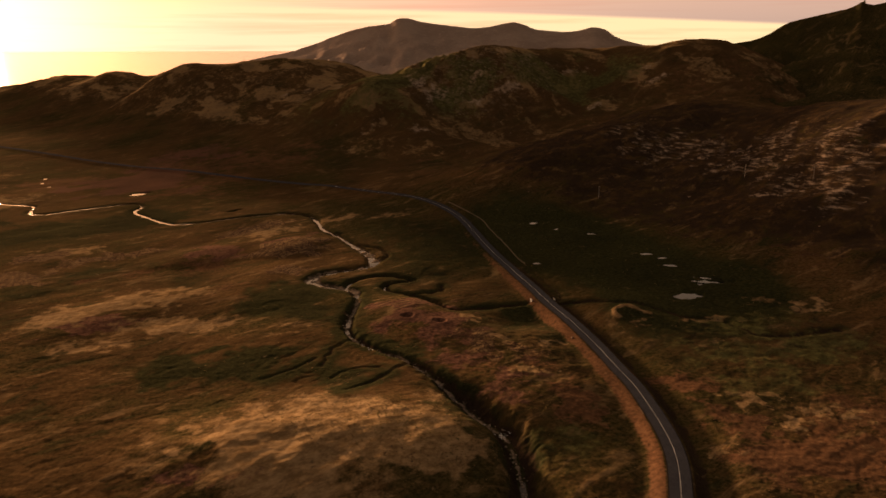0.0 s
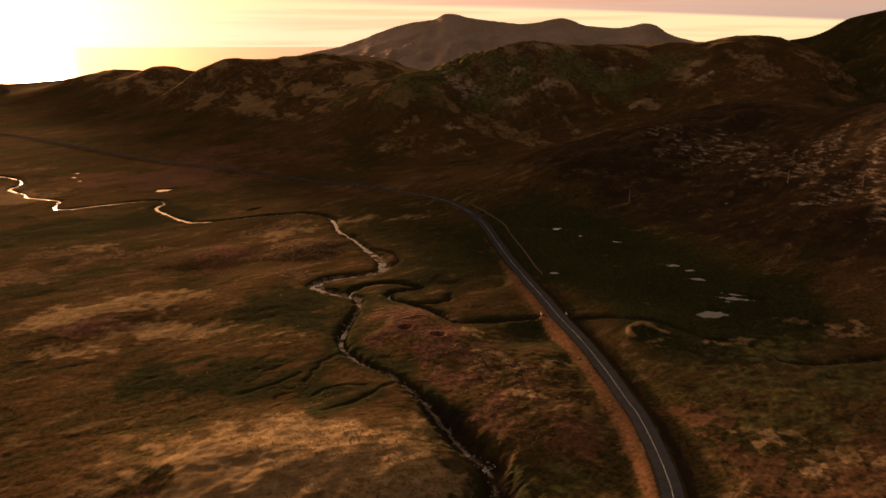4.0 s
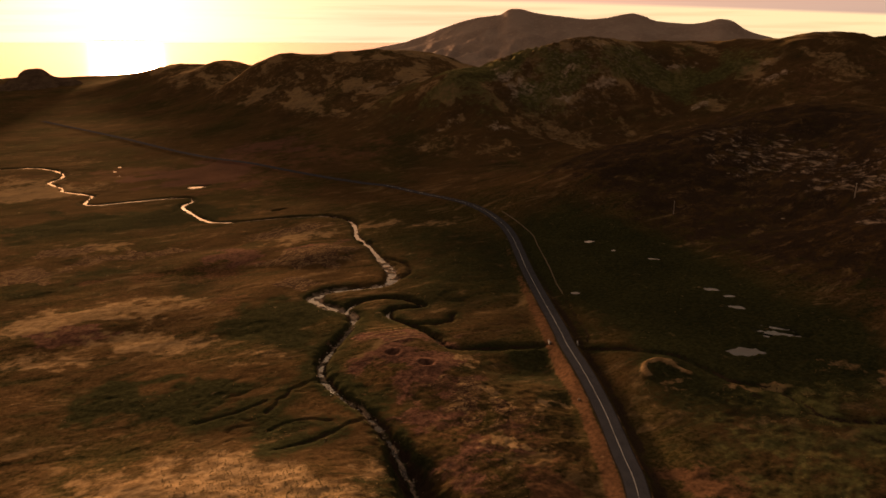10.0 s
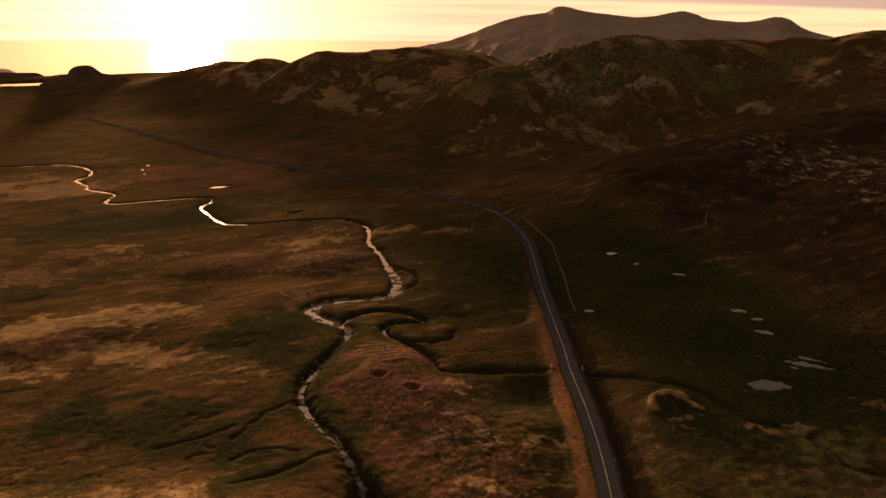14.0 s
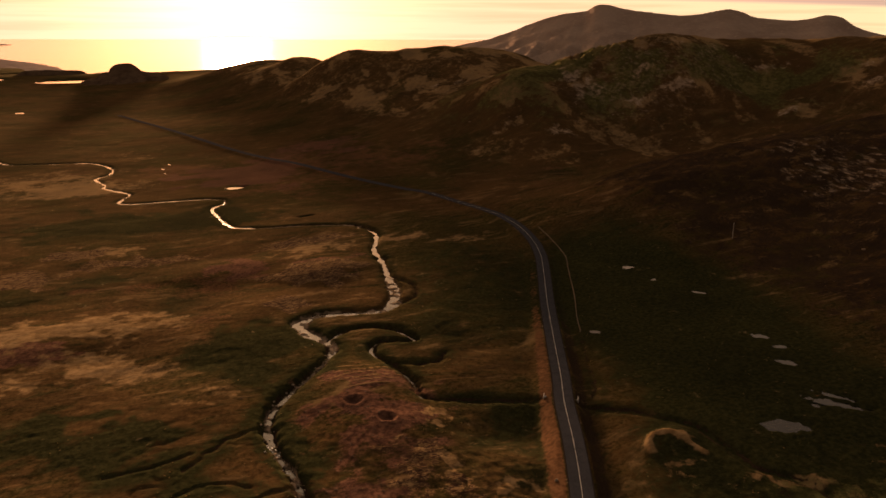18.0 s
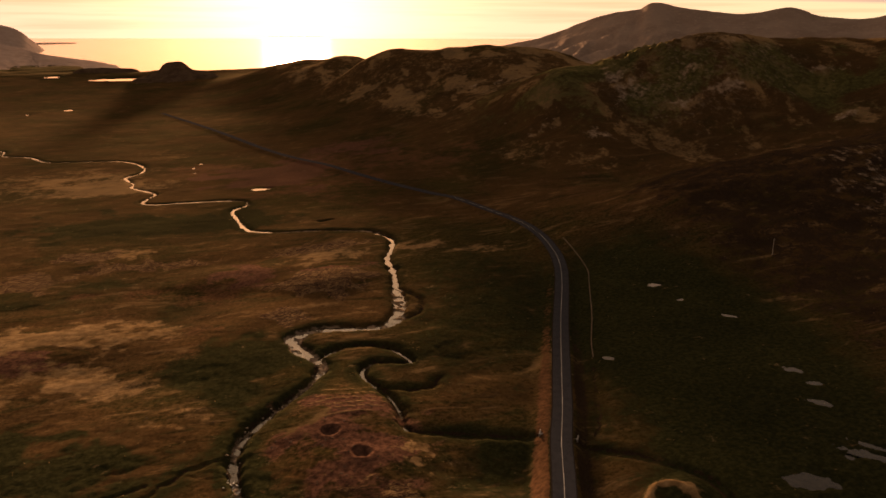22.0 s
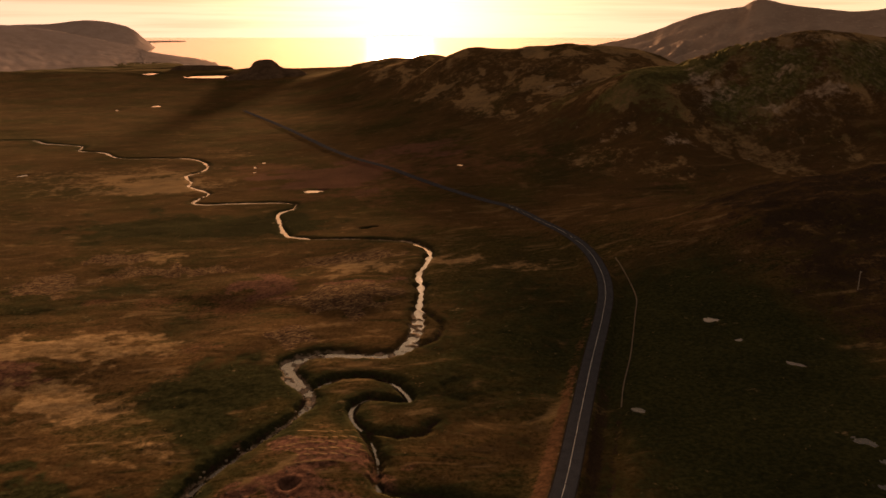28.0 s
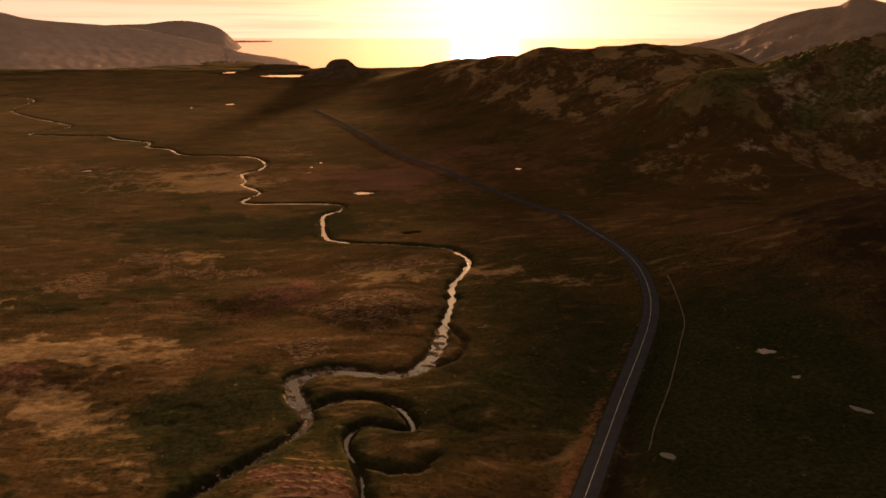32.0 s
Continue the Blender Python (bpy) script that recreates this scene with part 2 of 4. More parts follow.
CERAMIC = plain_paint("insulator_ceramic", (0.35, 0.34, 0.33), (0.5, 0.49, 0.47), 8.0, 0.3, 0.002)
CONCRETE = plain_paint("concrete", (0.26, 0.25, 0.23), (0.38, 0.36, 0.33), 2.0, 0.9, 0.02)


# ---- the lie of the land ----
GRADS = np.array([(math.cos(a), math.sin(a)) for a in np.arange(64) * math.tau / 64])
SHUFFLE = np.random.RandomState(7).permutation(4096)


def perlin(x, y):
    xi, yi = np.floor(x).astype(np.int64), np.floor(y).astype(np.int64)
    u, v = x - xi, y - yi

    def corner(a, b):
        g = GRADS[SHUFFLE[(SHUFFLE[(xi + a) & 4095] + yi + b) & 4095] & 63]
        return g[..., 0] * (u - a) + g[..., 1] * (v - b)

    su, sv = u * u * u * (u * (6 * u - 15) + 10), v * v * v * (v * (6 * v - 15) + 10)
    low = corner(0, 0) + su * (corner(1, 0) - corner(0, 0))
    high = corner(0, 1) + su * (corner(1, 1) - corner(0, 1))
    return 1.5 * (low + sv * (high - low))


def fbm(x, y, size, octaves=4, gain=0.5, ridged=False, seed=0.0):
    total, weight, f = 0.0, 1.0, 1.0 / size
    for k in range(octaves):
        n = perlin(x * f + 17.3 * k + seed, y * f - 9.7 * k + seed * 1.7)
        total = total + weight * (1 - 2 * np.abs(n) if ridged else n)
        weight, f = weight * gain, f * 2.03
    return total


def ease(v, lo, hi):
    v = np.clip((v - lo) / (hi - lo), 0, 1)
    return v * v * (3 - 2 * v)


def glide(points, step):
    """A smooth line through control points (Catmull-Rom), about one vertex every step metres."""
    p = np.array(points, float)
    p = np.vstack([2 * p[0] - p[1], p, 2 * p[-1] - p[-2]])
    out = []
    for a, b, c, d in zip(p, p[1:], p[2:], p[3:]):
        n = max(2, int(np.linalg.norm(c - b) / step))
        t = (np.arange(n) / n)[:, None]
        out.append(0.5 * (2 * b + (c - a) * t + (2 * a - 5 * b + 4 * c - d) * t**2 + (3 * b - a - 3 * c + d) * t**3))
    return np.vstack([*out, p[-2:-1]])


def nearest(line, x, y, reach):
    """For points: the distance to a line (capped at reach), the place along it (0 to len - 1) and the side (+ to the left)."""
    dist, along, side = np.full(x.shape, float(reach)), np.zeros(x.shape), np.ones(x.shape)
    box = (x > line[:, 0].min() - reach) & (x < line[:, 0].max() + reach) & (y > line[:, 1].min() - reach) & (y < line[:, 1].max() + reach)
    idx = np.nonzero(box)[0]
    if not len(idx):
        return dist, along, side
    for k in range(0, len(line) - 1, 6):
        piece = line[k : k + 7]
        lo, hi = piece[:, :2].min(0) - reach, piece[:, :2].max(0) + reach
        some = idx[(x[idx] > lo[0]) & (x[idx] < hi[0]) & (y[idx] > lo[1]) & (y[idx] < hi[1])]
        for j in range(len(piece) - 1):
            a, d = piece[j, :2], piece[j + 1, :2] - piece[j, :2]
            px, py = x[some] - a[0], y[some] - a[1]
            s = np.clip((px * d[0] + py * d[1]) / (d @ d + 1e-9), 0, 1)
            ox, oy = px - s * d[0], py - s * d[1]
            r = np.hypot(ox, oy)
            closer = r < dist[some]
            hit = some[closer]
            dist[hit], along[hit] = r[closer], k + j + s[closer]
            side[hit] = np.sign(d[0] * oy - d[1] * ox)[closer]
    return dist, along, side


# Hills: middle x and y, height, the two radii, turn in degrees.
HILLS = ((395, 622.9, 76.2, 213.1, 102.5, 5.4), (336.7, 559.2, 28.3, 50.3, 59, -0.2), (240.3, 868.6, 79.6, 181.1, 165.8, -6.9), (108.3, 960.9, 40.8, 79.4, 73.6, -17.7), (34, 1441.5, 34.8, 113.4, 123.2, -1.9), (211.4, 318.9, 26, 108.1, 80.6, 4.9), (307.9, 130, 60.9, 91.9, 166.5, -27.7), (576.5, 472.6, 96.9, 154.6, 143.2, 0.1), (360.2, 321.2, 28.9, 116.7, 76.4, -2.6), (203.8, 612.2, 25.1, 46.2, 89.9, 0.3), (92.3, 1220.9, 55.4, 126.8, 149.2, 0.4), (156.2, 993.7, -4.8, 64.1, 52.6, -4.4))


def valley(x, y):
    """The land without its small relief: the floor that falls towards the sea, and the hills."""
    z = np.where(y > 100, -15.0 * (1 - np.exp(-np.maximum(y - 100, 0) / 330)), -0.02256 * (y - 100))
    z = z + np.clip((y - 1100) / 650, 0, 1) ** 1.5 * 20
    z = z + np.where(x < 0, 5.0 * np.tanh(x / 140), 0.0356 * np.minimum(x, 300))
    for cx, cy, high, rx, ry, turn in HILLS:
        c, s = math.cos(radians(turn)), math.sin(radians(turn))
        u, v = (x - cx) * c + (y - cy) * s, -(x - cx) * s + (y - cy) * c
        z = z + high * np.exp(-((u / rx) ** 2) - (v / ry) ** 2)
    return z


def blob(x, y, cx, cy, rx, ry, turn=0.0):
    """1 in the middle of an oval, 0 outside."""
    c, s = math.cos(radians(turn)), math.sin(radians(turn))
    u, v = ((x - cx) * c + (y - cy) * s) / rx, (-(x - cx) * s + (y - cy) * c) / ry
    return np.exp(-((u * u + v * v) ** 1.5))


ROAD_LINE = glide([(-330, -150), (-250, -124), (-170, -88), (-128, -63), (-100, -44), (-75, -28), (-50, -7), (-36.4, 5.9), (-26, 20), (-13.5, 41), (-8.5, 52), (0, 70.4), (6, 84.5), (12.5, 101), (20, 121.5), (27.5, 139.5),
                   (38, 166.5), (52.5, 203.5), (67.5, 240), (75.5, 262), (80.5, 285), (83, 318), (81, 364), (72, 428), (57, 459), (36.5, 500), (18, 541.5), (-1, 590), (-25.6, 642),
                   (-48, 700), (-69.5, 763), (-125, 932), (-180, 1080)], 2.0)
RIVER_NEAR = glide([(-130, -50), (-100, -12), (-84, 10), (-75.7, 22.7), (-66.6, 37.4), (-62.2, 48.3), (-62.5, 58.7), (-61.2, 74), (-60, 89), (-60.6, 104.5), (-62, 115), (-64.5, 124.5),
                    (-65.4, 134), (-65, 142.6), (-62, 151), (-54, 162.3), (-46.5, 172), (-38.5, 186), (-38, 196), (-43.5, 205.5), (-46.3, 216), (-42.5, 224), (-34, 226), (-25.9, 223.3),
                    (-15.5, 220.3), (-7.8, 224), (-3, 236), (-1, 249), (0.2, 262), (2.6, 279), (3.8, 293), (3.8, 309), (8.6, 325), (12.5, 342), (10.5, 355), (4.5, 366)], 1.0)
RIVER_FAR = glide([(10.5, 355), (4.5, 366), (-24.5, 381), (-55.7, 397), (-64.5, 407), (-70.6, 439), (-73, 460), (-64, 474), (-68, 490), (-98, 496.5), (-126, 497.5), (-135, 505), (-133, 518), (-130, 536),
                   (-149, 563), (-151, 580), (-160.5, 607), (-152, 624), (-150.5, 647), (-161, 676), (-177, 695), (-198, 700), (-241, 708), (-264, 741), (-292, 756), (-300, 786),
                   (-344, 810), (-365, 835), (-406, 836), (-453, 845), (-447, 881), (-443, 921), (-520, 990), (-600, 1083), (-633, 1210), (-714, 1262)], 3.0)
LOOP = glide([(-38, 198), (-34, 202.5), (-29, 206), (-20, 204.8), (-13.5, 200.5), (-9.5, 193), (-8, 185.5), (-13, 185), (-19.8, 189.5), (-24.6, 185.5), (-25.2, 177), (-21, 166), (-18.6, 155),
              (-19.4, 143), (-18, 139)], 1.0)
ARC = glide([(-7, 224), (1, 227.5), (6.5, 235), (7.5, 246), (4, 256), (0.5, 265)], 1.0)
FEEDER = glide([(-18, 139), (-15, 136.8), (-10.5, 136), (-4, 134.6), (2.5, 132.2), (9, 130), (15, 128.4)], 1.0)
DITCH = glide([(26, 122), (31, 117), (36, 111), (43, 103.2), (48.5, 94.6), (48.8, 84), (49, 73), (56.5, 63.8), (58.2, 57.5), (54.8, 47.5), (56, 40), (64, 34), (80, 26)], 1.0)
GULLY = glide([(-67, 136.5), (-71, 137), (-74.5, 134.5), (-77, 134), (-80, 129.5), (-83, 128), (-84.5, 124), (-88, 120.5)], 1.0)
RILL = glide([(-92, 95.6), (-81, 96.6), (-73, 99.5), (-67.4, 102.7), (-60.9, 101), (-57.3, 94)], 1.0)
RUNNEL = glide([(-107.6, 125.5), (-100, 125.4), (-92.8, 126.3), (-86, 129)], 1.0)
CREASE = glide([(-90.3, 108.7), (-86.2, 111.1), (-83, 111.9), (-77, 110.6), (-72.3, 106.4)], 1.0)
HOOK = glide([(-20, 167), (-14.5, 163.6), (-8, 163.2), (-3.8, 166), (-2, 171)], 1.0)
DRAIN = glide([(53, 175), (45.7, 157.3), (38.1, 138), (35, 129.7), (30, 124)], 1.0)
LIP = glide([(28.6, 88), (30, 92), (33.5, 94.8), (37, 93), (39.5, 88), (41, 83)], 0.6)
CHANNELS = ((RIVER_NEAR, "near"), (RIVER_FAR, "far"), (LOOP, "loop"), (ARC, "arc"), (DITCH, "ditch"), (FEEDER, "ditch"), (GULLY, "gully"), (RILL, "gully"), (RUNNEL, "gully"), (CREASE, "gully"), (HOOK, "arc"), (DRAIN, "gully"))

# Ponds: middle x and y, the two radii, turn.
PONDS = ((69.5, 87.5, 5.4, 3.7, -30), (87.5, 93.5, 3.0, 1.2, 20), (91.3, 91.0, 7.0, 1.5, -47), (94.5, 94.5, 5.0, 1.0, -55), (106, 141.5, 2.6, 1.5, -40), (105.5, 131, 2.2, 1.1, -20), (98.5, 120, 3.2, 1.5, -45),
         (104, 227.5, 2.6, 1.6, 10), (56.7, 170, 1.7, 0.9, -30), (105.8, 210, 2.2, 1.0, 20), (114.2, 189, 3.6, 1.2, -35), (-54.5, 522, 6.5, 3.5, 10), (-18, 407, 4.0, 2.0, 0),
         (57, 565, 2.6, 1.8, 0), (-109, 634, 1.2, 2.0, 0), (-107, 611, 1.8, 1.6, 0), (-104, 654, 1.2, 1.8, 20), (-293, 628, 3.0, 3.0, 0), (-314, 1157, 5.0, 6.0, 0), (-359, 1116, 3.5, 4.0, 0),
         (-297, 1585, 46, 30, 10), (-440, 1640, 11, 18, 0))
POND_FLOOR = [float(valley(np.array([p[0]]), np.array([p[1]]))[0]) for p in PONDS]


def oval(x, y, cx, cy, rx, ry, turn):
    """The distance from an oval's middle in parts of its radius, with a ragged edge."""
    c, s = math.cos(radians(turn)), math.sin(radians(turn))
    u, v = ((x - cx) * c + (y - cy) * s) / rx, (-(x - cx) * s + (y - cy) * c) / ry
    return np.hypot(u, v) * (1 + 0.5 * perlin(x / (0.6 * max(rx, 2)) + cx, y / (0.6 * max(ry, 2)) + cy))


def width_of(kind, n):
    """Half the width of a channel's bed along its n vertices."""
    s = np.arange(n)
    if kind == "near":
        return 0.62 - 0.3 * (1 - ease(s, 140, 180)) + 1.5 * ease(s, 255, 290) - 1.4 * ease(s, 340, 385) + (0.25 + 0.75 * ease(s, 250, 290)) * perlin(s * 0.16, s * 0 + 4.0)
    if kind == "far":
        return 0.65 + 0.75 * perlin(s * 0.21, s * 0 + 2.0)
    return np.full(n, {"loop": 0.45, "arc": 0.1, "ditch": 0.55, "gully": 0.1}[kind])


DEEP = {"near": 2.45, "far": 0.75, "loop": 1.85, "arc": 1.1, "ditch": 1.15, "gully": 0.5}
BANK = {"near": 1.8, "far": 1.9, "loop": 1.5, "arc": 1.4, "ditch": 1.6, "gully": 0.8}


def bend(line):
    """How sharply a line turns to the left along its vertices, from -1 to 1."""
    d = np.gradient(line, axis=0)
    a = np.unwrap(np.arctan2(d[:, 1], d[:, 0]))
    k = np.gradient(a) / (np.linalg.norm(d, axis=1) + 1e-6)
    for _ in range(20):
        k[1:-1] = (k[:-2] + k[1:-1] + k[2:]) / 3
    return np.tanh(k * 14)


def gorge(s):
    """How much deeper the near river runs where it leaves the flat, along its vertices."""
    return 4.2 * (1 - ease(s, 128, 172)) - 0.7 * ease(s, 225, 250)


def level_road():
    z = valley(ROAD_LINE[:, 0], ROAD_LINE[:, 1]) + 0.75 - 0.35 * ease(ROAD_LINE[:, 1], 380, 480)
    for _ in range(12):
        z[1:-1] = (z[:-2] + z[1:-1] + z[2:]) / 3
    return z


ROAD_Z = level_road()


# Where each kind of growth or stone covers the ground: middle x and y, the two radii, turn, how fully.
COVER = {
    "dry_and_haze": ((-128, 250, 36, 12, -12, 0.9), (-116, 206, 28, 10, -38, 0.7), (-152, 204, 20, 8, -28, 0.6), (-158, 245, 14, 12, -20, 0.6), (-112, 72, 40, 26, -38, 0.95), (-86, 44, 12, 9, -33, 0.8), (-128, 371, 24, 13, -14, 0.5), (-25, 330, 22, 13, -8, 0.7), (24, 322, 13, 9, -15, 0.8),
            (50, 305, 14, 7, -15, 0.7), (-81, 168, 10, 8, -20, 0.4), (-172, 575, 50, 34, -15, 0.55), (-230, 620, 95, 90, 0, 0.3), (93, 46, 8, 6, 0, 0.8), (93, 46, 3, 2.4, 0, -0.8), (50.6, 68, 9, 2, -22, 0.8)),
    "tussock": ((11, 13, 9, 6, -33, 0.75), (5, -4, 7, 4, -33, 0.8), (-22, 0, 5, 3, -33, 0.8), (20, -6, 9, 4, -33, 0.8), (23, -14, 5, 4, -33, 0.7), (-33, 71, 6, 4, -33, 0.6), (-24, 99, 5, 6, -22, 0.6), (-10, 86, 8, 5, -22, 0.6),
                (-30, 71, 8, 4, -22, 0.6), (-19, 124, 4, 8, -10, 0.7), (-25, 104, 7, 5, -15, 0.6), (-200, 300, 24, 15, 0, 0.5)),
    "bright": ((33, 80, 9, 5, -20, 0.7), (50, 66, 14, 4, -20, 0.75), (62, 52, 14, 5, -25, 0.6), (93, 46, 9, 7, 0, 0.9), (93, 46, 3, 2.4, 0, -0.9), (84, 62, 12, 5, -30, 0.6), (38, 92.5, 5, 3, -30, 0.8), (45, 40, 22, 9, -33, 0.45)),
    "lush": ((-118, 150, 34, 16, -22, 0.95), (-98, 112, 28, 16, -28, 0.4), (-154, 440, 80, 36, -10, 0.6), (-104, 432, 56, 30, 0, 0.5), (-95, 262, 22, 16, -10, 0.45), (-150, 300, 36, 26, 0, 0.45), (-62, 126, 5, 20, 8, 0.6), (-68, 195, 20, 40, 8, 0.75),
             (-50, 110, 8, 22, 30, 0.5), (-54, 30, 9, 12, -33, 0.45), (0, 112, 22, 18, 0, 0.45), (-70, 60, 9, 30, -25, 0.5), (55, 20, 26, 14, -33, 0.3), (-330, 820, 130, 60, 0, 0.4), (-900, 2300, 900, 600, 0, 0.7), (-20, 420, 70, 20, 0, 0.4)),
    "heath": ((-35, 134, 17, 30, 8, 0.95), (-146, 228, 20, 10, -28, 0.95), (-64, 314, 15, 24, -8, 0.9), (-118, 69, 6, 4, -33, 0.8), (-97, 48, 9, 5, -33, 0.8), (-134, 66, 8, 7, -33, 0.8), (-150, 78, 8, 4, -33, 0.8), (-56, 568, 62, 46, -10, 0.8),
              (-38, 68, 14, 15, -33, 0.6), (-43, 92, 12, 10, -20, 0.6), (0, 640, 80, 60, 0, 0.5), (-8, 300, 8, 9, 0, 0.5), (-30, 302, 14, 5, 0, 0.6)),
    "speckle": ((-30, 281, 19, 15, -6, 0.95), (-49, 245, 10, 9, -8, 0.9), (-145, 371, 17, 10, -14, 0.8), (-24, 344, 30, 9, -6, 0.6), (-110, 345, 34, 9, -6, 0.5), (-30, 104, 9, 12, 0, 0.35), (-28, 86, 12, 8, -20, 0.4), (-165, 330, 24, 16, 0, 0.6)),
    "russet": ((-35, 134, 19, 33, 8, 0.4), (-84, 236, 18, 22, -15, 0.4), (-7, -17, 22, 11, -33, 0.8), (2, 36, 8, 18, 25, 0.75), (-5, 8, 12, 8, -33, 0.7), (-36, 44, 8, 16, -30, 0.7), (-36, 72, 15, 16, -30, 0.5), (-104, 122, 22, 14, -28, 0.2),
               (-100, 290, 34, 34, 0, 0.45), (10, 560, 130, 110, 0, 0.5), (60, 120, 30, 12, 0, 0.3), (-150, 640, 60, 50, 0, 0.35), (40, -40, 60, 26, -33, 0.5)),
    "turf": ((50, 30, 38, 18, -33, 0.8), (20, 16, 18, 10, -33, 0.55), (62, 54, 24, 8, -25, 0.6), (-52, 28, 8, 12, -33, 0.6), (343, 528, 55, 10, -22, 0.5), (404, 522, 34, 9, -22, 0.6), (261, 551, 9, 18, -22, 0.6), (446, 502, 36, 9, -22, 0.6), (250, 640, 60, 40, 0, 0.4)),
    "outcrop": ((250, 576, 22, 26, -20, 1.0), (307, 553, 12, 7, -22, 0.95), (288, 547, 12, 6, -22, 0.95), (286, 532, 17, 6, -22, 0.95), (325, 522, 20, 6, -22, 1.0), (371, 513, 10, 4, -22, 0.8), (427, 535, 28, 5, -22, 0.8), (462, 450, 20, 9, -22, 0.8),
                (479, 474, 16, 6, -22, 0.7), (400, 469, 16, 6, -22, 0.8), (196, 730, 40, 24, -20, 0.6), (172, 543, 16, 8, -22, 0.7), (207, 515, 15, 8, -22, 0.8), (133, 525, 15, 12, -22, 0.5), (283, 498, 10, 7, -22, 0.5), (365, 572, 60, 16, -10, 0.6)),
    "scree": ((253, 297, 15, 9, -22, 0.9), (247, 264, 21, 15, -22, 1.0), (258, 244, 17, 16, -22, 1.0), (254, 222, 14, 16, -22, 0.9), (245, 184, 24, 16, -28, 0.9), (240, 160, 24, 24, 0, 0.7), (212, 128, 20, 24, 0, 0.8), (196, 94, 14, 14, 0, 0.8), (236, 112, 24, 24, 0, 0.6)),
}


def patches(kind, x, y):
    """How far one kind of cover holds at each place."""
    total = np.zeros(x.shape)
    for cx, cy, rx, ry, turn, full in COVER[kind]:
        reach = 2.2 * max(rx, ry)
        near = np.nonzero((abs(x - cx) < reach) & (abs(y - cy) < reach))[0]
        if len(near):
            g = min(rx, ry)
            u = x[near] + 0.75 * g * fbm(x[near], y[near], 1.1 * g, 3, 0.6, seed=cx % 37)
            v = y[near] + 0.75 * g * fbm(x[near], y[near], 1.1 * g, 3, 0.6, seed=cy % 41 + 50)
            total[near] = total[near] + full * blob(u, v, cx, cy, rx, ry, turn)
    return total


def land(x, y):
    """Height of the finished ground, and its cover: how far each kind of growth or soil holds there, with some shade,
    sun and haze painted in.
    """
    z = valley(x, y)
    r = np.hypot(x + 100, y + 80)
    heading = np.degrees(np.arctan2(x, y))
    steep = ease(x * 0.9 + (y - 300) * 0.05, 105, 200)
    upland = np.maximum(steep, ease(z, 6, 22))
    # Drop to the sea.
    coast = 1740 + 1500 * ease(-heading, 11, 16) + 60 * fbm(x, y, 300, 3)
    sea = ease(y, coast, coast + 160)
    z = z - 17 * ease(y, 1680, 1860) * ease(-heading, 7, 11)
    # Small relief.
    rolls = 1.6 * fbm(x, y, 60, 3) * (0.16 + 0.9 * upland) + 3 * fbm(x, y, 170, 4) * ease(y, 1500, 1900)
    lumps = 0.12 * fbm(x, y, 11, 4, 0.55) * (1 - 0.8 * ease(y, 260, 520)) + 0.07 * fbm(x, y, 3.4, 2, 0.6, seed=19) * (1 - ease(r, 260, 420))
    hags = fbm(x, y, 7, 4, 0.6, seed=31)
    hag_zone = np.clip(0.85 * blob(x, y, 66, 48, 42, 34, 10) + 0.5 * blob(x, y, -20, 75, 30, 30) + 0.5 * blob(x, y, 60, -20, 90, 50), 0, 1)
    step = -0.34 * ease(hags, 0.05, 0.22) * hag_zone
    crag = 2.6 * (fbm(x, y, 85, 5, 0.47, True, 5) - 0.98) * upland + 10 * blob(x, y, 284, 616, 34, 40) * (fbm(x, y, 20, 4, 0.6, True, 9) * 0.5 + 0.3)
    mound = 4.5 * blob(x, y, -112, 70, 48, 30, -40) * (1 + 0.16 * fbm(x, y, 18, 3, seed=8)) + 1.3 * blob(x, y, -134, 240, 34, 20, 10) + 2.0 * blob(x, y, -34, 136, 17, 34, 8)
    mound = mound + 1.6 * blob(x, y, -30, 285, 24, 16) + 1.5 * blob(x, y, -70, 310, 30, 18) + 1.8 * blob(x, y, 37, 92, 7, 5, 30) - 1.7 * blob(x, y, 3, 112, 19, 13)
    for cx, cy in ((-39.6, 140.5), (-32.6, 127)):
        d = np.hypot(x - cx, (y - cy) * 0.9)
        mound = mound - 1.5 * np.exp(-((d / 2.0) ** 4)) + 0.22 * np.exp(-(((d - 2.9) / 0.9) ** 2))
    lip = nearest(LIP, x, y, 6.0)[0]
    mound = mound + 1.0 * np.exp(-((lip / 1.3) ** 2))
    rills = np.clip(blob(x, y, -86, 118, 34, 26) + 0.8 * blob(x, y, -20, 90, 22, 30) + 0.7 * blob(x, y, 20, 190, 34, 60), 0, 1)
    arcs = np.hypot((x + 36) * 0.6, y - 124) + 1.5 * fbm(x, y, 14, 2, 0.45, seed=44)
    terrace = (1 - ease(np.abs(np.sin(arcs * 0.85)), 0.1, 0.55)) * ease(fbm(x, y, 8, 2, seed=46), -0.75, -0.25)
    terrace = terrace * np.clip(1.25 * blob(x, y, -34, 159, 16, 14, -10) + 0.5 * blob(x, y, -20, 95, 16, 12) + 0.5 * blob(x, y, -108, 70, 36, 24, -40), 0, 1)
    vein = 1 - ease(np.abs(fbm(x, y, 26, 3, 0.5, seed=91)), 0.015, 0.075)
    small = rolls + lumps + step + crag - 0.22 * vein * rills + 0.12 * terrace
    calm = np.ones(x.shape)
    peat_and_shade = 0.45 * ease(hags, 0.02, 0.2) * hag_zone
    peat_and_shade = np.maximum(peat_and_shade, 0.35 * vein * rills)
    wet = np.zeros(x.shape)
    cut = np.zeros(x.shape)
    bare = np.zeros(x.shape)
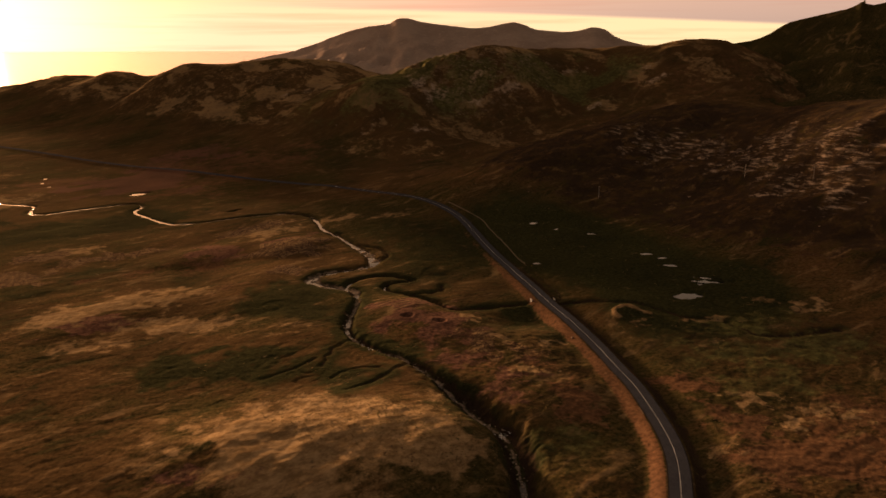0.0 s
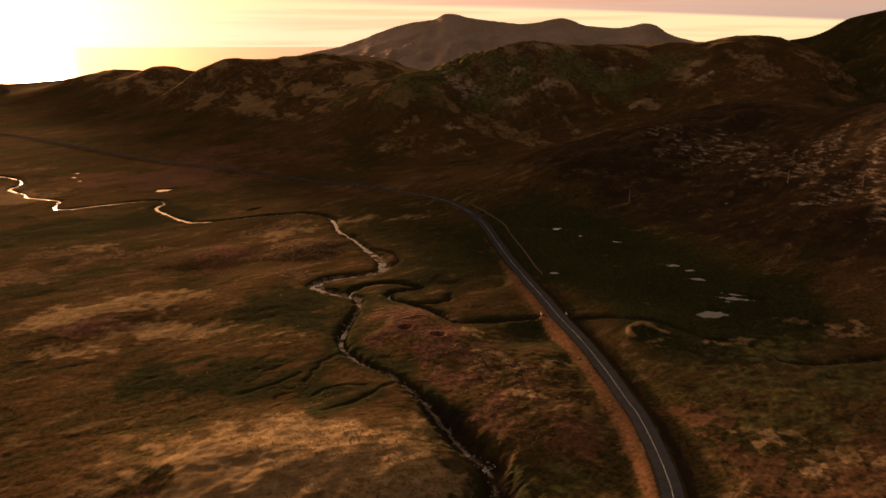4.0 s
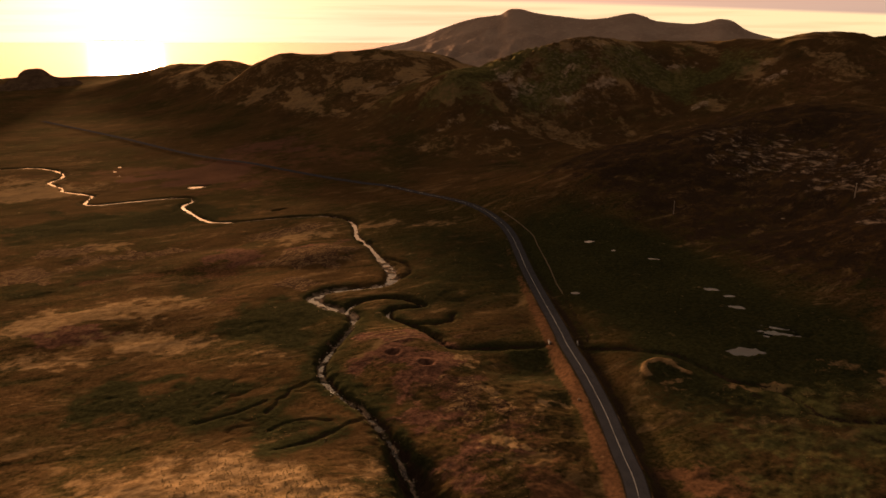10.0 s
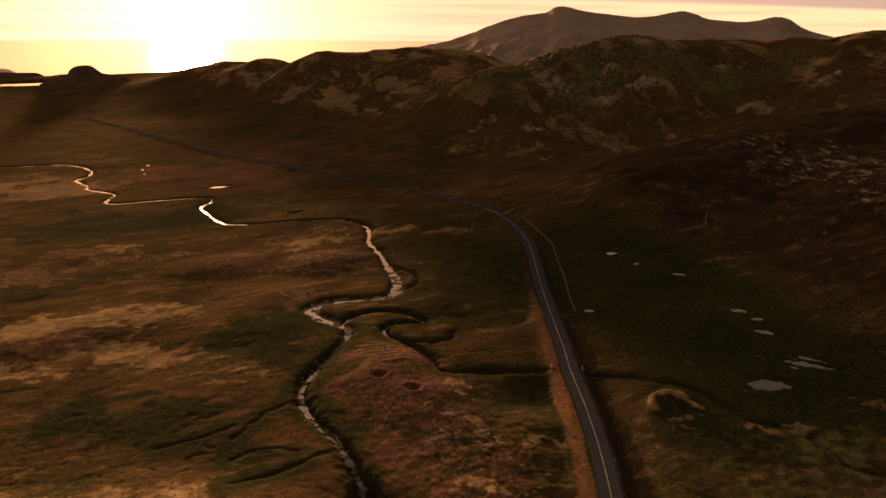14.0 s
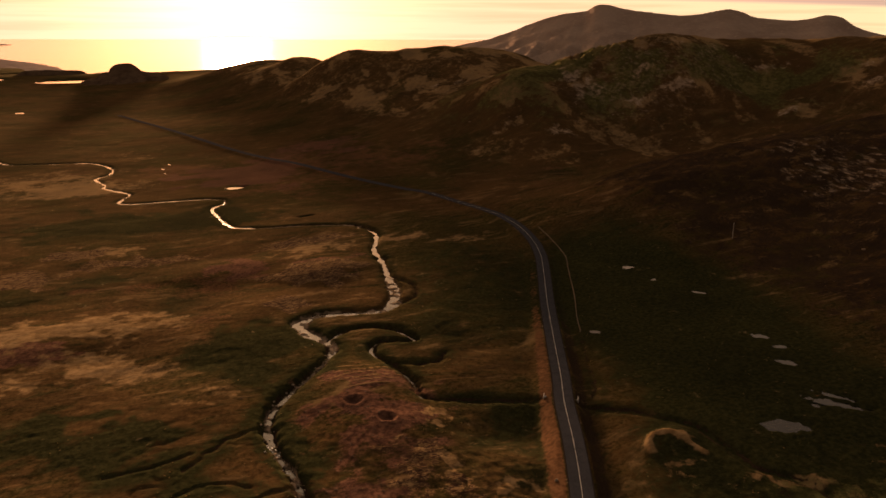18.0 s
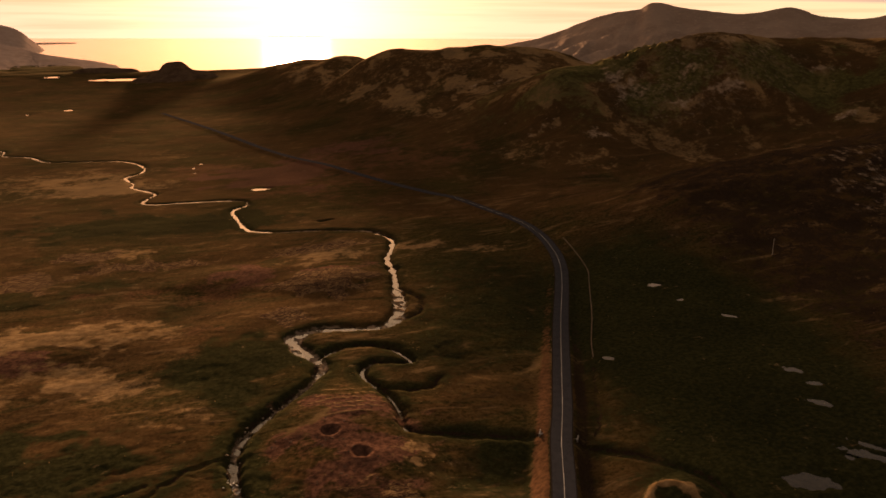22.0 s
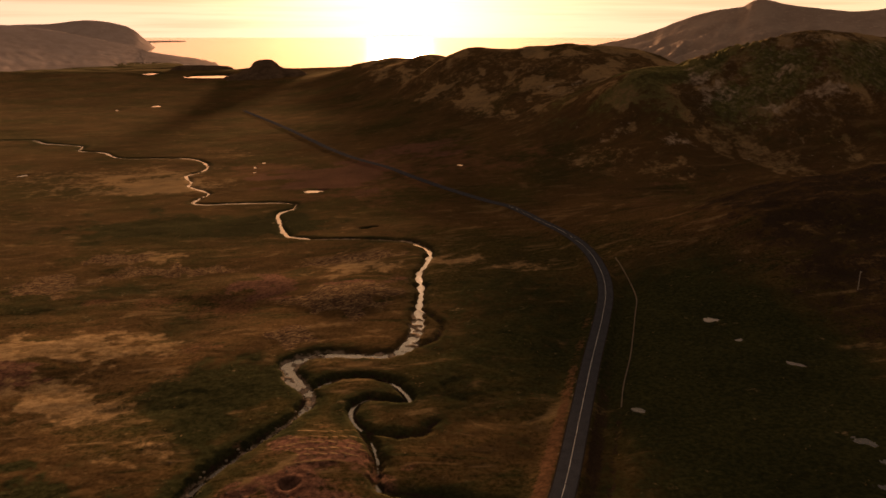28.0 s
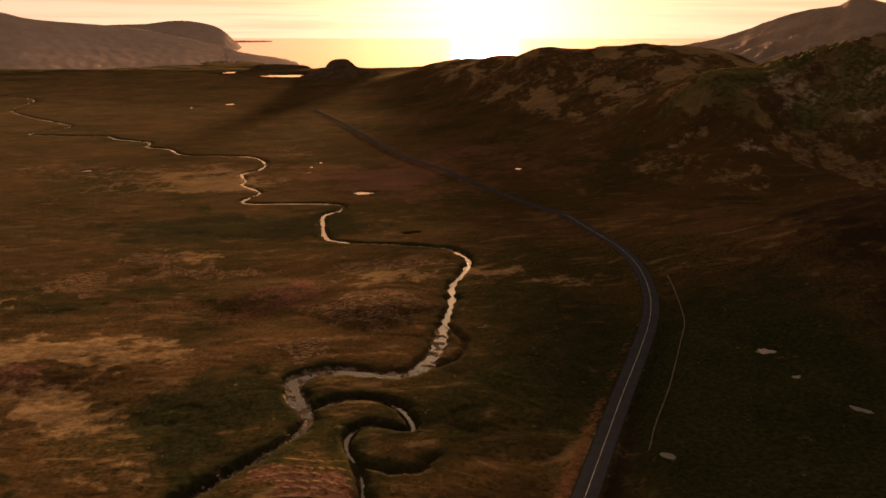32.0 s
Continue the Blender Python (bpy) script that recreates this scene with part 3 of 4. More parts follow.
    for line, kind in CHANNELS:
        d, along, sides = nearest(line, x, y, 22.0)
        half = np.interp(along, np.arange(len(line)), width_of(kind, len(line)))
        wobble = 0.5 * perlin(x / 3.6, y / 3.6) + 0.3 * perlin(x / 1.5 + 7, y / 1.5)
        extra = gorge(along) if kind == 'near' else 0.0
        inside = sides * np.interp(along, np.arange(len(line)), bend(line))
        slump = BANK[kind] * np.clip(1 + 0.6 * fbm(x, y, 13, 2, seed=83) + 0.95 * inside, 0.42, 2.3)
        k = 1 - ease(d + wobble, half, half + slump + 1.3 * np.maximum(extra, 0))
        k = 0.82 * k + 0.18 * (1 - ease(d + 2 * wobble, half + 1, half + 2.5 * slump + 2 * np.maximum(extra, 0)))
        bars = 0.24 * ease(fbm(x, y, 5, 3, seed=61) + 0.16 * (1 - ease(along, 170, 220)), 0.1, 0.3) * ease(along, 110, 140) * (1 - ease(along, 365, 380)) if kind == 'near' else 0.0
        cut = np.maximum(cut, k * (DEEP[kind] - bars * DEEP[kind] + extra))
        calm = np.minimum(calm, 0.25 + 0.75 * ease(d, half + 1, half + 12))
        wet = np.maximum(wet, 0.7 * (1 - ease(d, half + 2, half + 10)))
        peat_and_shade = np.maximum(peat_and_shade, 0.85 * k * (k < 0.97))
        if kind in ("near", "far"):
            sandy = 0.8 + 1.4 * ease(along, 245, 275) * (1 - ease(along, 360, 385)) if kind == 'near' else 0.8
            bare = np.maximum(bare, 0.9 * (1 - ease(d + wobble, half * 0.9, half + sandy)))
    lift = 2.25 * (1 - ease(nearest(RIVER_NEAR, x, y, 70.0)[0], 22, 70)) * ease(y, 20, 60)
    z = z + mound + lift + small * calm - cut
    d, along, side = nearest(ROAD_LINE, x, y, 24.0)
    level = np.interp(along, np.arange(len(ROAD_LINE)), ROAD_Z)
    skirt = np.where(side > 0, 5.5, 4.6)
    z = z - np.where(side > 0, 0.5, 1.5) * (1 - ease(d, 8, 20)) * (1 - ease(y, 330, 450))
    edge = np.where(side > 0, 3.4, 2.95)
    on = 1 - ease(d, edge, edge + skirt)
    z = z * (1 - on) + (level - 0.10) * on
    near_part = 1 - 0.85 * ease(y, 380, 470)
    side_ditch = near_part * np.exp(-(((d - np.where(side > 0, 10.0, 5.6)) / np.where(side > 0, 1.6, 1.5)) ** 2))
    z = z - np.where(side > 0, 0.1, 0.9) * side_ditch
    verge = ease(d, 3.0, 3.9) * (1 - ease(d, 5.0, 7.5))
    for p, flat in zip(PONDS, POND_FLOOR):
        reach = 2.2 * max(p[2], p[3])
        near = np.nonzero((abs(x - p[0]) < reach) & (abs(y - p[1]) < reach))[0]
        if len(near):
            o = oval(x[near], y[near], *p)
            k = 1 - ease(o, 1.0, 1.7)
            z[near] = z[near] * (1 - k) + (flat - 0.35) * k - 0.5 * (1 - ease(o, 0.7, 1.05))
            wet[near] = np.maximum(wet[near], k)
    z = z * (1 - sea) - 42 * sea
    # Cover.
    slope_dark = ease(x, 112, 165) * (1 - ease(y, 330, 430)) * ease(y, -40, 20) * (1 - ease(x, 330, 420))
    # Right road bank: its shade painted in as a dark strip.
    peat_and_shade = np.maximum(peat_and_shade, 0.62 * (side < 0) * ease(d, 3.2, 4.0) * (1 - ease(d, 6.5, 9.5)) * (1 - ease(y, 150, 260)))
    # Russet left verge with sunlight painted in, fading along the road.
    sunlit_verge = ease(d, 3.0, 3.9) * (1 - ease(d, 6.2, 9.5)) * (side > 0) * (1 - 0.75 * ease(y, 120, 250)) * (1 - ease(y, 330, 450))
    bog = np.clip(1.25 * blob(x, y, 92, 175, 46, 110, -10) + blob(x, y, 75, 90, 40, 30) + blob(x, y, 26, 235, 40, 110, -12) * 0.55 + 0.6 * blob(x, y, 52, 62, 52, 30), 0, 1)
    lush = np.clip(np.maximum(0.8 * wet, bog) + 1.2 * patches("lush", x, y) + 0.18 * fbm(x, y, 90, 3, seed=3), 0, 1) * (1 - 0.5 * steep)
    # The last term pales the far uplands, haze put into their colour.
    dry_and_haze = 1.35 * patches("dry_and_haze", x, y) + 1.6 * patches("tussock", x, y) * ease(fbm(x, y, 6, 3, 0.6, seed=87), -0.25, 0.25) + 0.13 * fbm(x, y, 30, 4, seed=12) + 0.5 * ease(fbm(x, y * 0.6, 40, 5, 0.58, seed=57), 0.05, 0.4) * upland * (1 - 0.8 * slope_dark) + 0.3 * ease(y, 560, 820) * upland
    heath = 1.15 * patches("heath", x, y) + 0.16 * fbm(x, y, 70, 4, seed=21)
    speckle = 1.3 * patches("speckle", x, y) + 0.1 * fbm(x, y, 14, 3, seed=25)
    russet = 0.9 * sunlit_verge + 1.1 * patches("russet", x, y) + 0.15 * fbm(x, y, 38, 3, seed=63) + 0.35 * ease(x, 105, 150) * (1 - ease(y, 420, 520))
    tone = np.clip(0.58 + 0.45 * fbm(x, y, 75, 4, 0.5, seed=33) + 0.25 * upland - 0.3 * bog, 0, 1)
    # East slope: dark brown growth, with the shade of its sunless face painted in.
    peat_and_shade = np.maximum(peat_and_shade, 0.58 * slope_dark)
    summit = np.clip(blob(x, y, 320, 590, 150, 95) + 0.7 * blob(x, y, 215, 650, 90, 80) + 0.8 * blob(x, y, 430, 510, 90, 60), 0, 1)
    turf = 0.75 * summit * (1 - ease(z, 82, 96)) * ease(fbm(x, y, 60, 3, seed=73), -0.6, 0.1) + patches("turf", x, y)
    outcrop = patches("outcrop", x, y)
    scree = np.clip(patches("scree", x, y) + 0.35 * blob(x, y, 320, 555, 130, 80), 0, 1)
    broken = ease(fbm(x * 0.8, y, 22, 5, 0.6, seed=75), -0.25, 0.35)
    rock = outcrop * (0.3 + 0.55 * broken) + bare * 0.75 + 0.3 * (1 - ease(d, 3.3, 4.0))
    dry_and_haze = dry_and_haze + 0.85 * outcrop * ease(fbm(x * 0.7, y, 30, 4, 0.55, seed=52), -0.35, 0.2) + 0.5 * ease(fbm(x, y * 0.6, 34, 4, 0.55, seed=54), 0.12, 0.5) * summit
    z = z + 1.8 * np.clip(outcrop, 0, 1) * (fbm(x, y, 19, 4, 0.55, True, 9) - 0.5)
    clear = 1 - 0.85 * np.clip(bog - verge, 0, 1)
    return z, dict(russet=np.clip(russet, 0, 1) * clear, scree=scree, terrace=terrace, turf=np.clip(turf, 0, 1), lush=lush, dry_and_haze=np.clip(dry_and_haze * clear + 1.1 * np.exp(-((lip / 1.2) ** 2)) + patches("bright", x, y) * ease(fbm(x, y, 7, 3, 0.6, seed=88), -0.3, 0.2), 0, 1), heath=np.clip(heath, 0, 1) * clear,
                   speckle=np.clip(speckle, 0, 1), tone=tone, peat_and_shade=np.clip(peat_and_shade, 0, 1), rock=np.clip(rock, 0, 1))


def height_at(x, y):
    x, y = np.atleast_1d(np.asarray(x, float)), np.atleast_1d(np.asarray(y, float))
    return land(x, y)[0]


def mesh_of(name, verts, faces, material, smooth=True):
    """A mesh from arrays: verts n x 3, faces m x 3 or m x 4."""
    me = bpy.data.meshes.new(name)
    verts, faces = np.asarray(verts, np.float32), np.asarray(faces, np.int32)
    me.vertices.add(len(verts))
    me.vertices.foreach_set("co", verts.ravel())
    k = faces.shape[1]
    me.loops.add(faces.size)
    me.loops.foreach_set("vertex_index", faces.ravel())
    me.polygons.add(len(faces))
    me.polygons.foreach_set("loop_start", np.arange(len(faces), dtype=np.int32) * k)
    me.polygons.foreach_set("loop_total", np.full(len(faces), k, np.int32))
    me.update(calc_edges=True)
    me.validate()
    me.polygons.foreach_set("use_smooth", np.full(len(me.polygons), smooth))
    me.materials.append(material)
    return me


def grid_faces(rows, cols, wrap=False):
    a = np.arange(rows * cols).reshape(rows, cols)
    if wrap:
        a = np.hstack([a, a[:, :1]])
    return np.stack([a[:-1, :-1], a[:-1, 1:], a[1:, 1:], a[1:, :-1]], -1).reshape(-1, 4)


def part(name, me, parent, label=""):
    ob = new(name, me)
    ob.parent = parent
    return tagged(ob, label)


# ---- ground ----
def build_ground():
    cx, cy = -105.0, -85.0
    rings = np.concatenate([[0.5], np.geomspace(4, 95, 40)[:-1], np.geomspace(95, 1200, 820)[:-1], np.geomspace(1200, 6000, 240)])
    fine = np.radians(np.linspace(-32, 68, 560))
    rest = np.radians(np.linspace(68, 328, 90))[1:-1]
    turn = np.concatenate([fine, rest])
    rr, aa = np.meshgrid(rings, turn, indexing="ij")
    x, y = (cx + rr * np.sin(aa)).ravel(), (cy + rr * np.cos(aa)).ravel()
    z, cover = land(x, y)
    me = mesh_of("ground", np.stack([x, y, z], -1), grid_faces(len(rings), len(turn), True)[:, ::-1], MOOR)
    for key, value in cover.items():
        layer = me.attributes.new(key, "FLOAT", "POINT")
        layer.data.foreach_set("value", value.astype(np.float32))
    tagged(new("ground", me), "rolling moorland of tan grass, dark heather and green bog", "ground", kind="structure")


build_ground()


def ribbon(line, z, half, lift=0.0, across=3):
    """A strip along a line, its vertices and faces."""
    d = np.gradient(line[:, :2], axis=0)
    d /= np.linalg.norm(d, axis=1)[:, None] + 1e-9
    left = np.stack([-d[:, 1], d[:, 0]], -1)
    half = np.broadcast_to(half, (len(line),))
    t = np.linspace(-1, 1, across)
    xy = line[:, None, :2] + left[:, None] * (t[None, :, None] * half[:, None, None])
    zz = np.broadcast_to((z + lift)[:, None], xy.shape[:2])
    return np.concatenate([xy, zz[..., None]], -1).reshape(-1, 3), grid_faces(len(line), across)[:, ::-1]


# ---- sea, river, ponds ----
def build_sea():
    r = np.geomspace(40, 6500, 60)
    a = np.radians(np.linspace(-75, 75, 120))
    rr, aa = np.meshgrid(r, a, indexing="ij")
    v = np.stack([rr * np.sin(aa), 1500 + rr * np.cos(aa) * 1.0, np.full(rr.shape, -25.0)], -1).reshape(-1, 3)
    tagged(new("sea", mesh_of("sea", v, grid_faces(60, 120)[:, ::-1], SEA_WATER)), "calm pale sea that mirrors the sunset", "sea", kind="structure")


build_sea()


def smooth_level(line, drop):
    z = valley(line[:, 0], line[:, 1])
    for _ in range(30):
        z[1:-1] = (z[:-2] + z[1:-1] + z[2:]) / 3
    return z - drop


for line, kind, label in ((RIVER_NEAR, "near", "narrow meandering river between peaty banks"), (RIVER_FAR, "far", "winding river reflecting the evening sky"),
                          (LOOP, "loop", "thin brook in a cut-off meander"), (ARC, "arc", "thin side channel round a grassy island")):
    half = width_of(kind, len(line)) * (0.6 + 0.4 * ease(np.arange(len(line)), 140, 180) if kind == 'near' else 1.0) + {'near': 0.7, 'far': 0.8}.get(kind, 0.2)
    raised = 1.7 * ease(line[:, 1], 20, 60) if kind in ('near', 'loop', 'arc') else 0.0
    v, f = ribbon(line, smooth_level(line, {'near': 1.62, 'far': 0.6, 'loop': 1.08, 'arc': 0.72}[kind]) + raised - (gorge(np.arange(len(line))) if kind == 'near' else 0.0), half, across=4)
    name = {"near": "river", "far": "river", "loop": "brook", "arc": "brook", "ditch": "ditch"}[kind]
    tagged(new(name, mesh_of(name, v, f, RIVER_WATER)), label, name, kind="structure")

for p, flat in zip(PONDS, POND_FLOOR):
    a = np.linspace(0, math.tau, 40, endpoint=False)
    c, s = math.cos(radians(p[4])), math.sin(radians(p[4]))
    ring = [(p[0], p[1], flat - 0.42)]
    for t in a:
        u, v = 1.5 * p[2] * math.cos(t), 1.5 * p[3] * math.sin(t)
        ring.append((p[0] + u * c - v * s, p[1] + u * s + v * c, flat - 0.42))
    f = [(0, k + 1, (k + 1) % 40 + 1) for k in range(40)]
    big = p[2] > 15
    tagged(new("lake" if big else "pond", mesh_of("pond", ring, f, POND_WATER)), "shining lake near the shore" if big else "small bog pool mirroring the sky", "lake" if big else "pond", "" if big else "bog pools")


# ---- far hills ----
def ridge(name, eye, crest, front, behind, foot, rough, material, label, category, step=9.0, kind="structure"):
    """A hill along a crest. crest: heading in degrees and distance seen from eye, and height; front and behind: how far its slopes run."""
    at = [(eye[0] + d * math.sin(radians(a)), eye[1] + d * math.cos(radians(a)), z) for a, d, z in crest]
    line = glide(at, step)
    away = line[:, :2] - np.array(eye)
    away /= np.linalg.norm(away, axis=1)[:, None]
    v = np.concatenate([-np.linspace(1, 0, 46) ** 1.4 * front, np.linspace(0, 1, 22)[1:] ** 1.3 * behind])
    xy = line[:, None, :2] + away[:, None] * v[None, :, None]
    t = np.where(v < 0, -v / front, v / behind)
    shape = (1 - t) ** 1.25 * (1 - 0.25 * np.sin(t * math.pi))
    z = foot + (line[:, None, 2] - foot) * shape[None]
    x, y = xy[..., 0], xy[..., 1]
    ends = ease(np.minimum(np.arange(len(line)), np.arange(len(line))[::-1]), 0, 8)[:, None]
    bumps = fbm(x, y, rough * 7, 5, 0.55, True, 3) - 0.45
    z = z * ends + foot * (1 - ends) + rough * bumps * (np.clip(t * 4, 0.10, 1) * np.clip((1 - t) * 4, 0, 1))[None] * ends
    verts = np.concatenate([xy, z[..., None]], -1).reshape(-1, 3)
    ob = new(name, mesh_of(name, verts, grid_faces(len(line), len(v))[:, ::-1], material))
    return tagged(ob, label, category, kind=kind)


WEST = (-194.5, -113.2)
NORTH = (0.0, 0.0)
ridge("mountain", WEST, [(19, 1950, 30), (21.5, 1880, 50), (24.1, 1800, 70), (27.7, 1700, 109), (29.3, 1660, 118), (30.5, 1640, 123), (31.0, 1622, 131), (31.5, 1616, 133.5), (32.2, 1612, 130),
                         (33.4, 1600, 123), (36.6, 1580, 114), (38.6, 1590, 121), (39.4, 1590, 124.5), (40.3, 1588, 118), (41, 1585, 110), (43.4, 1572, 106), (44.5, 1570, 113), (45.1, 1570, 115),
                         (45.8, 1570, 109), (46.9, 1570, 92), (49.25, 1550, 77), (51.5, 1500, 62), (55, 1450, 40)], 560, 500, -10, 9, HAZED_HILL, "bare brown mountain with three blunt summits, paled for haze", "mountain")
ridge("mountain", WEST, [(49.5, 960, 50), (51.3, 985, 80), (53.3, 1000, 92), (55.8, 1020, 100), (57.7, 1050, 119), (59.5, 1055, 128), (60.9, 1060, 133.5), (61.5, 1060, 139), (61.8, 1060, 142.5), (62.4, 1060, 138),
                         (66, 1070, 150), (72, 1080, 150), (82, 1100, 110)], 330, 400, 10, 9, MOOR, "steep heathery hill with a small summit cairn", "mountain", 7.0)
ridge("mountain", NORTH, [(-50, 2500, 170), (-38, 2650, 150), (-31, 2740, 128), (-28.8, 2750, 119), (-26.9, 2750, 98), (-22.4, 2900, 77), (-20, 2950, 58), (-16, 2850, 14), (-14.8, 2700, 0), (-12.1, 2500, -14), (-10.8, 2350, -21), (-9.5, 2230, -25.5)], 1000, 500, -31, 2, HAZED_COAST, "coastal hill sloping to the shore, paled for haze", "hill", 14.0)
ridge("headland", NORTH, [(-25, 4000, 60), (-22.5, 3900, 72), (-20.4, 3850, 76), (-18.9, 3820, 88), (-18, 3800, 90.5), (-17, 3800, 84), (-15.9, 3790, 67), (-15.3, 3780, 45), (-14.8, 3760, 14), (-14.2, 3700, -18), (-13.4, 3650, -32)], 700, 400, -45, 2, HAZED_COAST, "flat-topped headland ending in a sea cliff", "headland", 12.0)
ridge("sand_spit", NORTH, [(-17, 4500, -20), (-15, 4560, -19), (-13.5, 4600, -20), (-12, 4620, -22), (-11.2, 4640, -28)], 60, 60, -30, 1, HAZED_COAST, "low dark spit reaching into the sea", "spit", 12.0)
ridge("knoll", NORTH, [(-11.0, 1590, -10), (-9.5, 1592, -3), (-8.9, 1595, 6), (-8.5, 1597, 8), (-8.25, 1597, 17), (-7.9, 1598, 23), (-7.35, 1600, 25), (-6.9, 1602, 23.5), (-6.55, 1603, 17), (-6.2, 1603, 9), (-5.4, 1600, 5), (-3.8, 1600, -5)], 90, 110, -16, 5, KNOLL_TURF, "rounded rocky knoll above the shore", "knoll", 3.0)
ridge("hummock", NORTH, [(-14.5, 1790, -4), (-13.5, 1800, 3), (-12, 1810, 4), (-10.8, 1800, 3), (-9.6, 1790, 1), (-8.8, 1770, -6)], 50, 80, -15, 4, KNOLL_TURF, "low dark hummock behind the lake", "hummock", 5.0)


# ---- road ----
def build_road():
    v, f = ribbon(ROAD_LINE, ROAD_Z, 3.15, -0.05, 7)
    road = tagged(new("road", mesh_of("road", v, f, GRAVEL)), "two-lane asphalt road on a low bank", "road", kind="structure")
    v, f = ribbon(ROAD_LINE, ROAD_Z, 2.8, 0.0, 7)
    part("carriageway", mesh_of("carriageway", v, f, ASPHALT), road, "grey asphalt carriageway")
    gap = np.concatenate([[0], np.cumsum(np.linalg.norm(np.diff(ROAD_LINE, axis=0), axis=1))])
    s = 0.0
    while s < gap[-1] - 6 and s < 790:
        t = np.linspace(s, s + 5.6, 4)
        line = np.stack([np.interp(t, gap, ROAD_LINE[:, 0]), np.interp(t, gap, ROAD_LINE[:, 1])], -1)
        v, f = ribbon(line, np.interp(t, gap, ROAD_Z), 0.062, 0.008, 2)
        part("centre_dash", mesh_of("centre_dash", v, f, ROAD_PAINT, False), road, "white dashed centre line")
        s += 6.0


build_road()


# ---- along the road ----
def box_mesh(name, lo, hi, material, bevel=0.0, wobble=0.0, seed=0):
    """A block with bevelled, slightly uneven edges."""
    bm = bmesh.new()
    bmesh.ops.create_cube(bm, size=1)
    for v in bm.verts:
        v.co = Vector([lo[k] + (v.co[k] + 0.5) * (hi[k] - lo[k]) for k in range(3)])
    if bevel:
        bmesh.ops.bevel(bm, geom=bm.edges[:], offset=bevel, segments=1, affect="EDGES")
    rng = random.Random(seed)
    for v in bm.verts:
        v.co += Vector([rng.uniform(-wobble, wobble) for _ in range(3)])
    me = bpy.data.meshes.new(name)
    bm.to_mesh(me)
    bm.free()
    me.materials.append(material)
    return me


def tube_mesh(name, rings, material, sides=10):
    """A turned shape: rings of (radius, height) up the z axis."""
    a = np.linspace(0, math.tau, sides, endpoint=False)
    v = [(r * math.cos(t), r * math.sin(t), z) for r, z in rings for t in a]
    me = bpy.data.meshes.new(name)
    faces = [tuple(q) for q in grid_faces(len(rings), sides, True)]
    faces += [tuple(range(sides))[::-1], tuple(range((len(rings) - 1) * sides, len(rings) * sides))]
    me.from_pydata(v, [], faces)
    me.materials.append(material)
    return me


def utility_pole(x, y, turn):
    base = float(height_at(x, y)[0]) - 0.3
    pole = new("utility_pole")
    pole.matrix_world = pose(x, y, base, 0, 0, turn)
    part("shaft", tube_mesh("shaft", ((0.17, 0), (0.16, 2), (0.14, 5), (0.12, 7.6), (0.09, 7.7)), WOOD), pole)
    part("crossarm", box_mesh("crossarm", (-0.9, -0.15, 7.0), (0.9, -0.03, 7.16), WOOD, 0.02), pole)
    for off in (-0.75, 0.0, 0.75):
        ins = part("insulator", tube_mesh("insulator", ((0.03, 0), (0.07, 0.05), (0.05, 0.10), (0.07, 0.14), (0.03, 0.22)), CERAMIC, 8), pole, "grey ceramic insulator")
        ins.location = (off, -0.09, 7.15)
    return tagged(pole, "weathered wooden utility pole on the dark slope", "pole", "utility poles")


for x, y, turn in ((222.6, 169.2, 20), (217.9, 122.6, 8), (161.5, 231.5, 35)):
    utility_pole(x, y, turn)

WALL_LINE = glide([(92, 300), (90.8, 287), (86.4, 257.5), (80, 240), (67.8, 209.5), (58.5, 189), (53, 175)], 1.0)


def stone_wall():
    z = height_at(WALL_LINE[:, 0], WALL_LINE[:, 1])
    d = np.gradient(WALL_LINE, axis=0)
    d /= np.linalg.norm(d, axis=1)[:, None]
    left = np.stack([-d[:, 1], d[:, 0]], -1)
    rng = np.random.RandomState(4)
    profile = ((-0.17, -0.5), (-0.16, 0.1), (-0.12, 0.30), (0.12, 0.30), (0.16, 0.1), (0.17, -0.5))
    verts = []
    for p, n, g in zip(WALL_LINE, left, z):
        for u, h in profile:
            verts.append((*(p + n * (u + rng.uniform(-0.06, 0.06))), g + h + rng.uniform(-0.08, 0.08)))
    wall = tagged(new("stone_wall", mesh_of("stone_wall", verts, grid_faces(len(WALL_LINE), 6), WALL_STONE, False)), "low drystone wall along the bog beside the road", "wall")
    shapes = [box_mesh("coping_stone", (-0.12, -0.42, 0), (0.12, 0.42, 0.13), WALL_STONE, 0.05, 0.04, k) for k in range(5)]
    for k in range(len(WALL_LINE) - 1):
        p, g = WALL_LINE[k], z[k]
        ob = part("coping_stone", shapes[k % 5], wall)
        ob.matrix_world = pose(p[0], p[1], g + 0.29, rng.uniform(-8, 8), rng.uniform(-8, 8), math.degrees(math.atan2(d[k, 1], d[k, 0])) - 90 + rng.uniform(-12, 12))


stone_wall()


def culvert(x, y, turn):
    base = float(height_at(x, y)[0])
    ob = new("culvert")
    ob.matrix_world = pose(x, y, base - 0.3, 0, 0, turn)
    part("headwall", box_mesh("headwall", (-1.3, -0.15, -0.5), (1.3, 0.15, 1.3), CONCRETE, 0.04, 0.02, 3), ob)
    pipe = part("pipe", tube_mesh("pipe", ((0.45, 0), (0.52, 0), (0.52, 1.2), (0.45, 1.2)), CONCRETE, 14), ob, "concrete drain pipe")
    pipe.matrix_local = pose(0, 0.1, 0.35, 90)
    return tagged(ob, "concrete culvert headwall under the road bank", "culvert", "culvert ends")


culvert(16.3, 127.9, 63)
culvert(25.2, 122.8, 243)


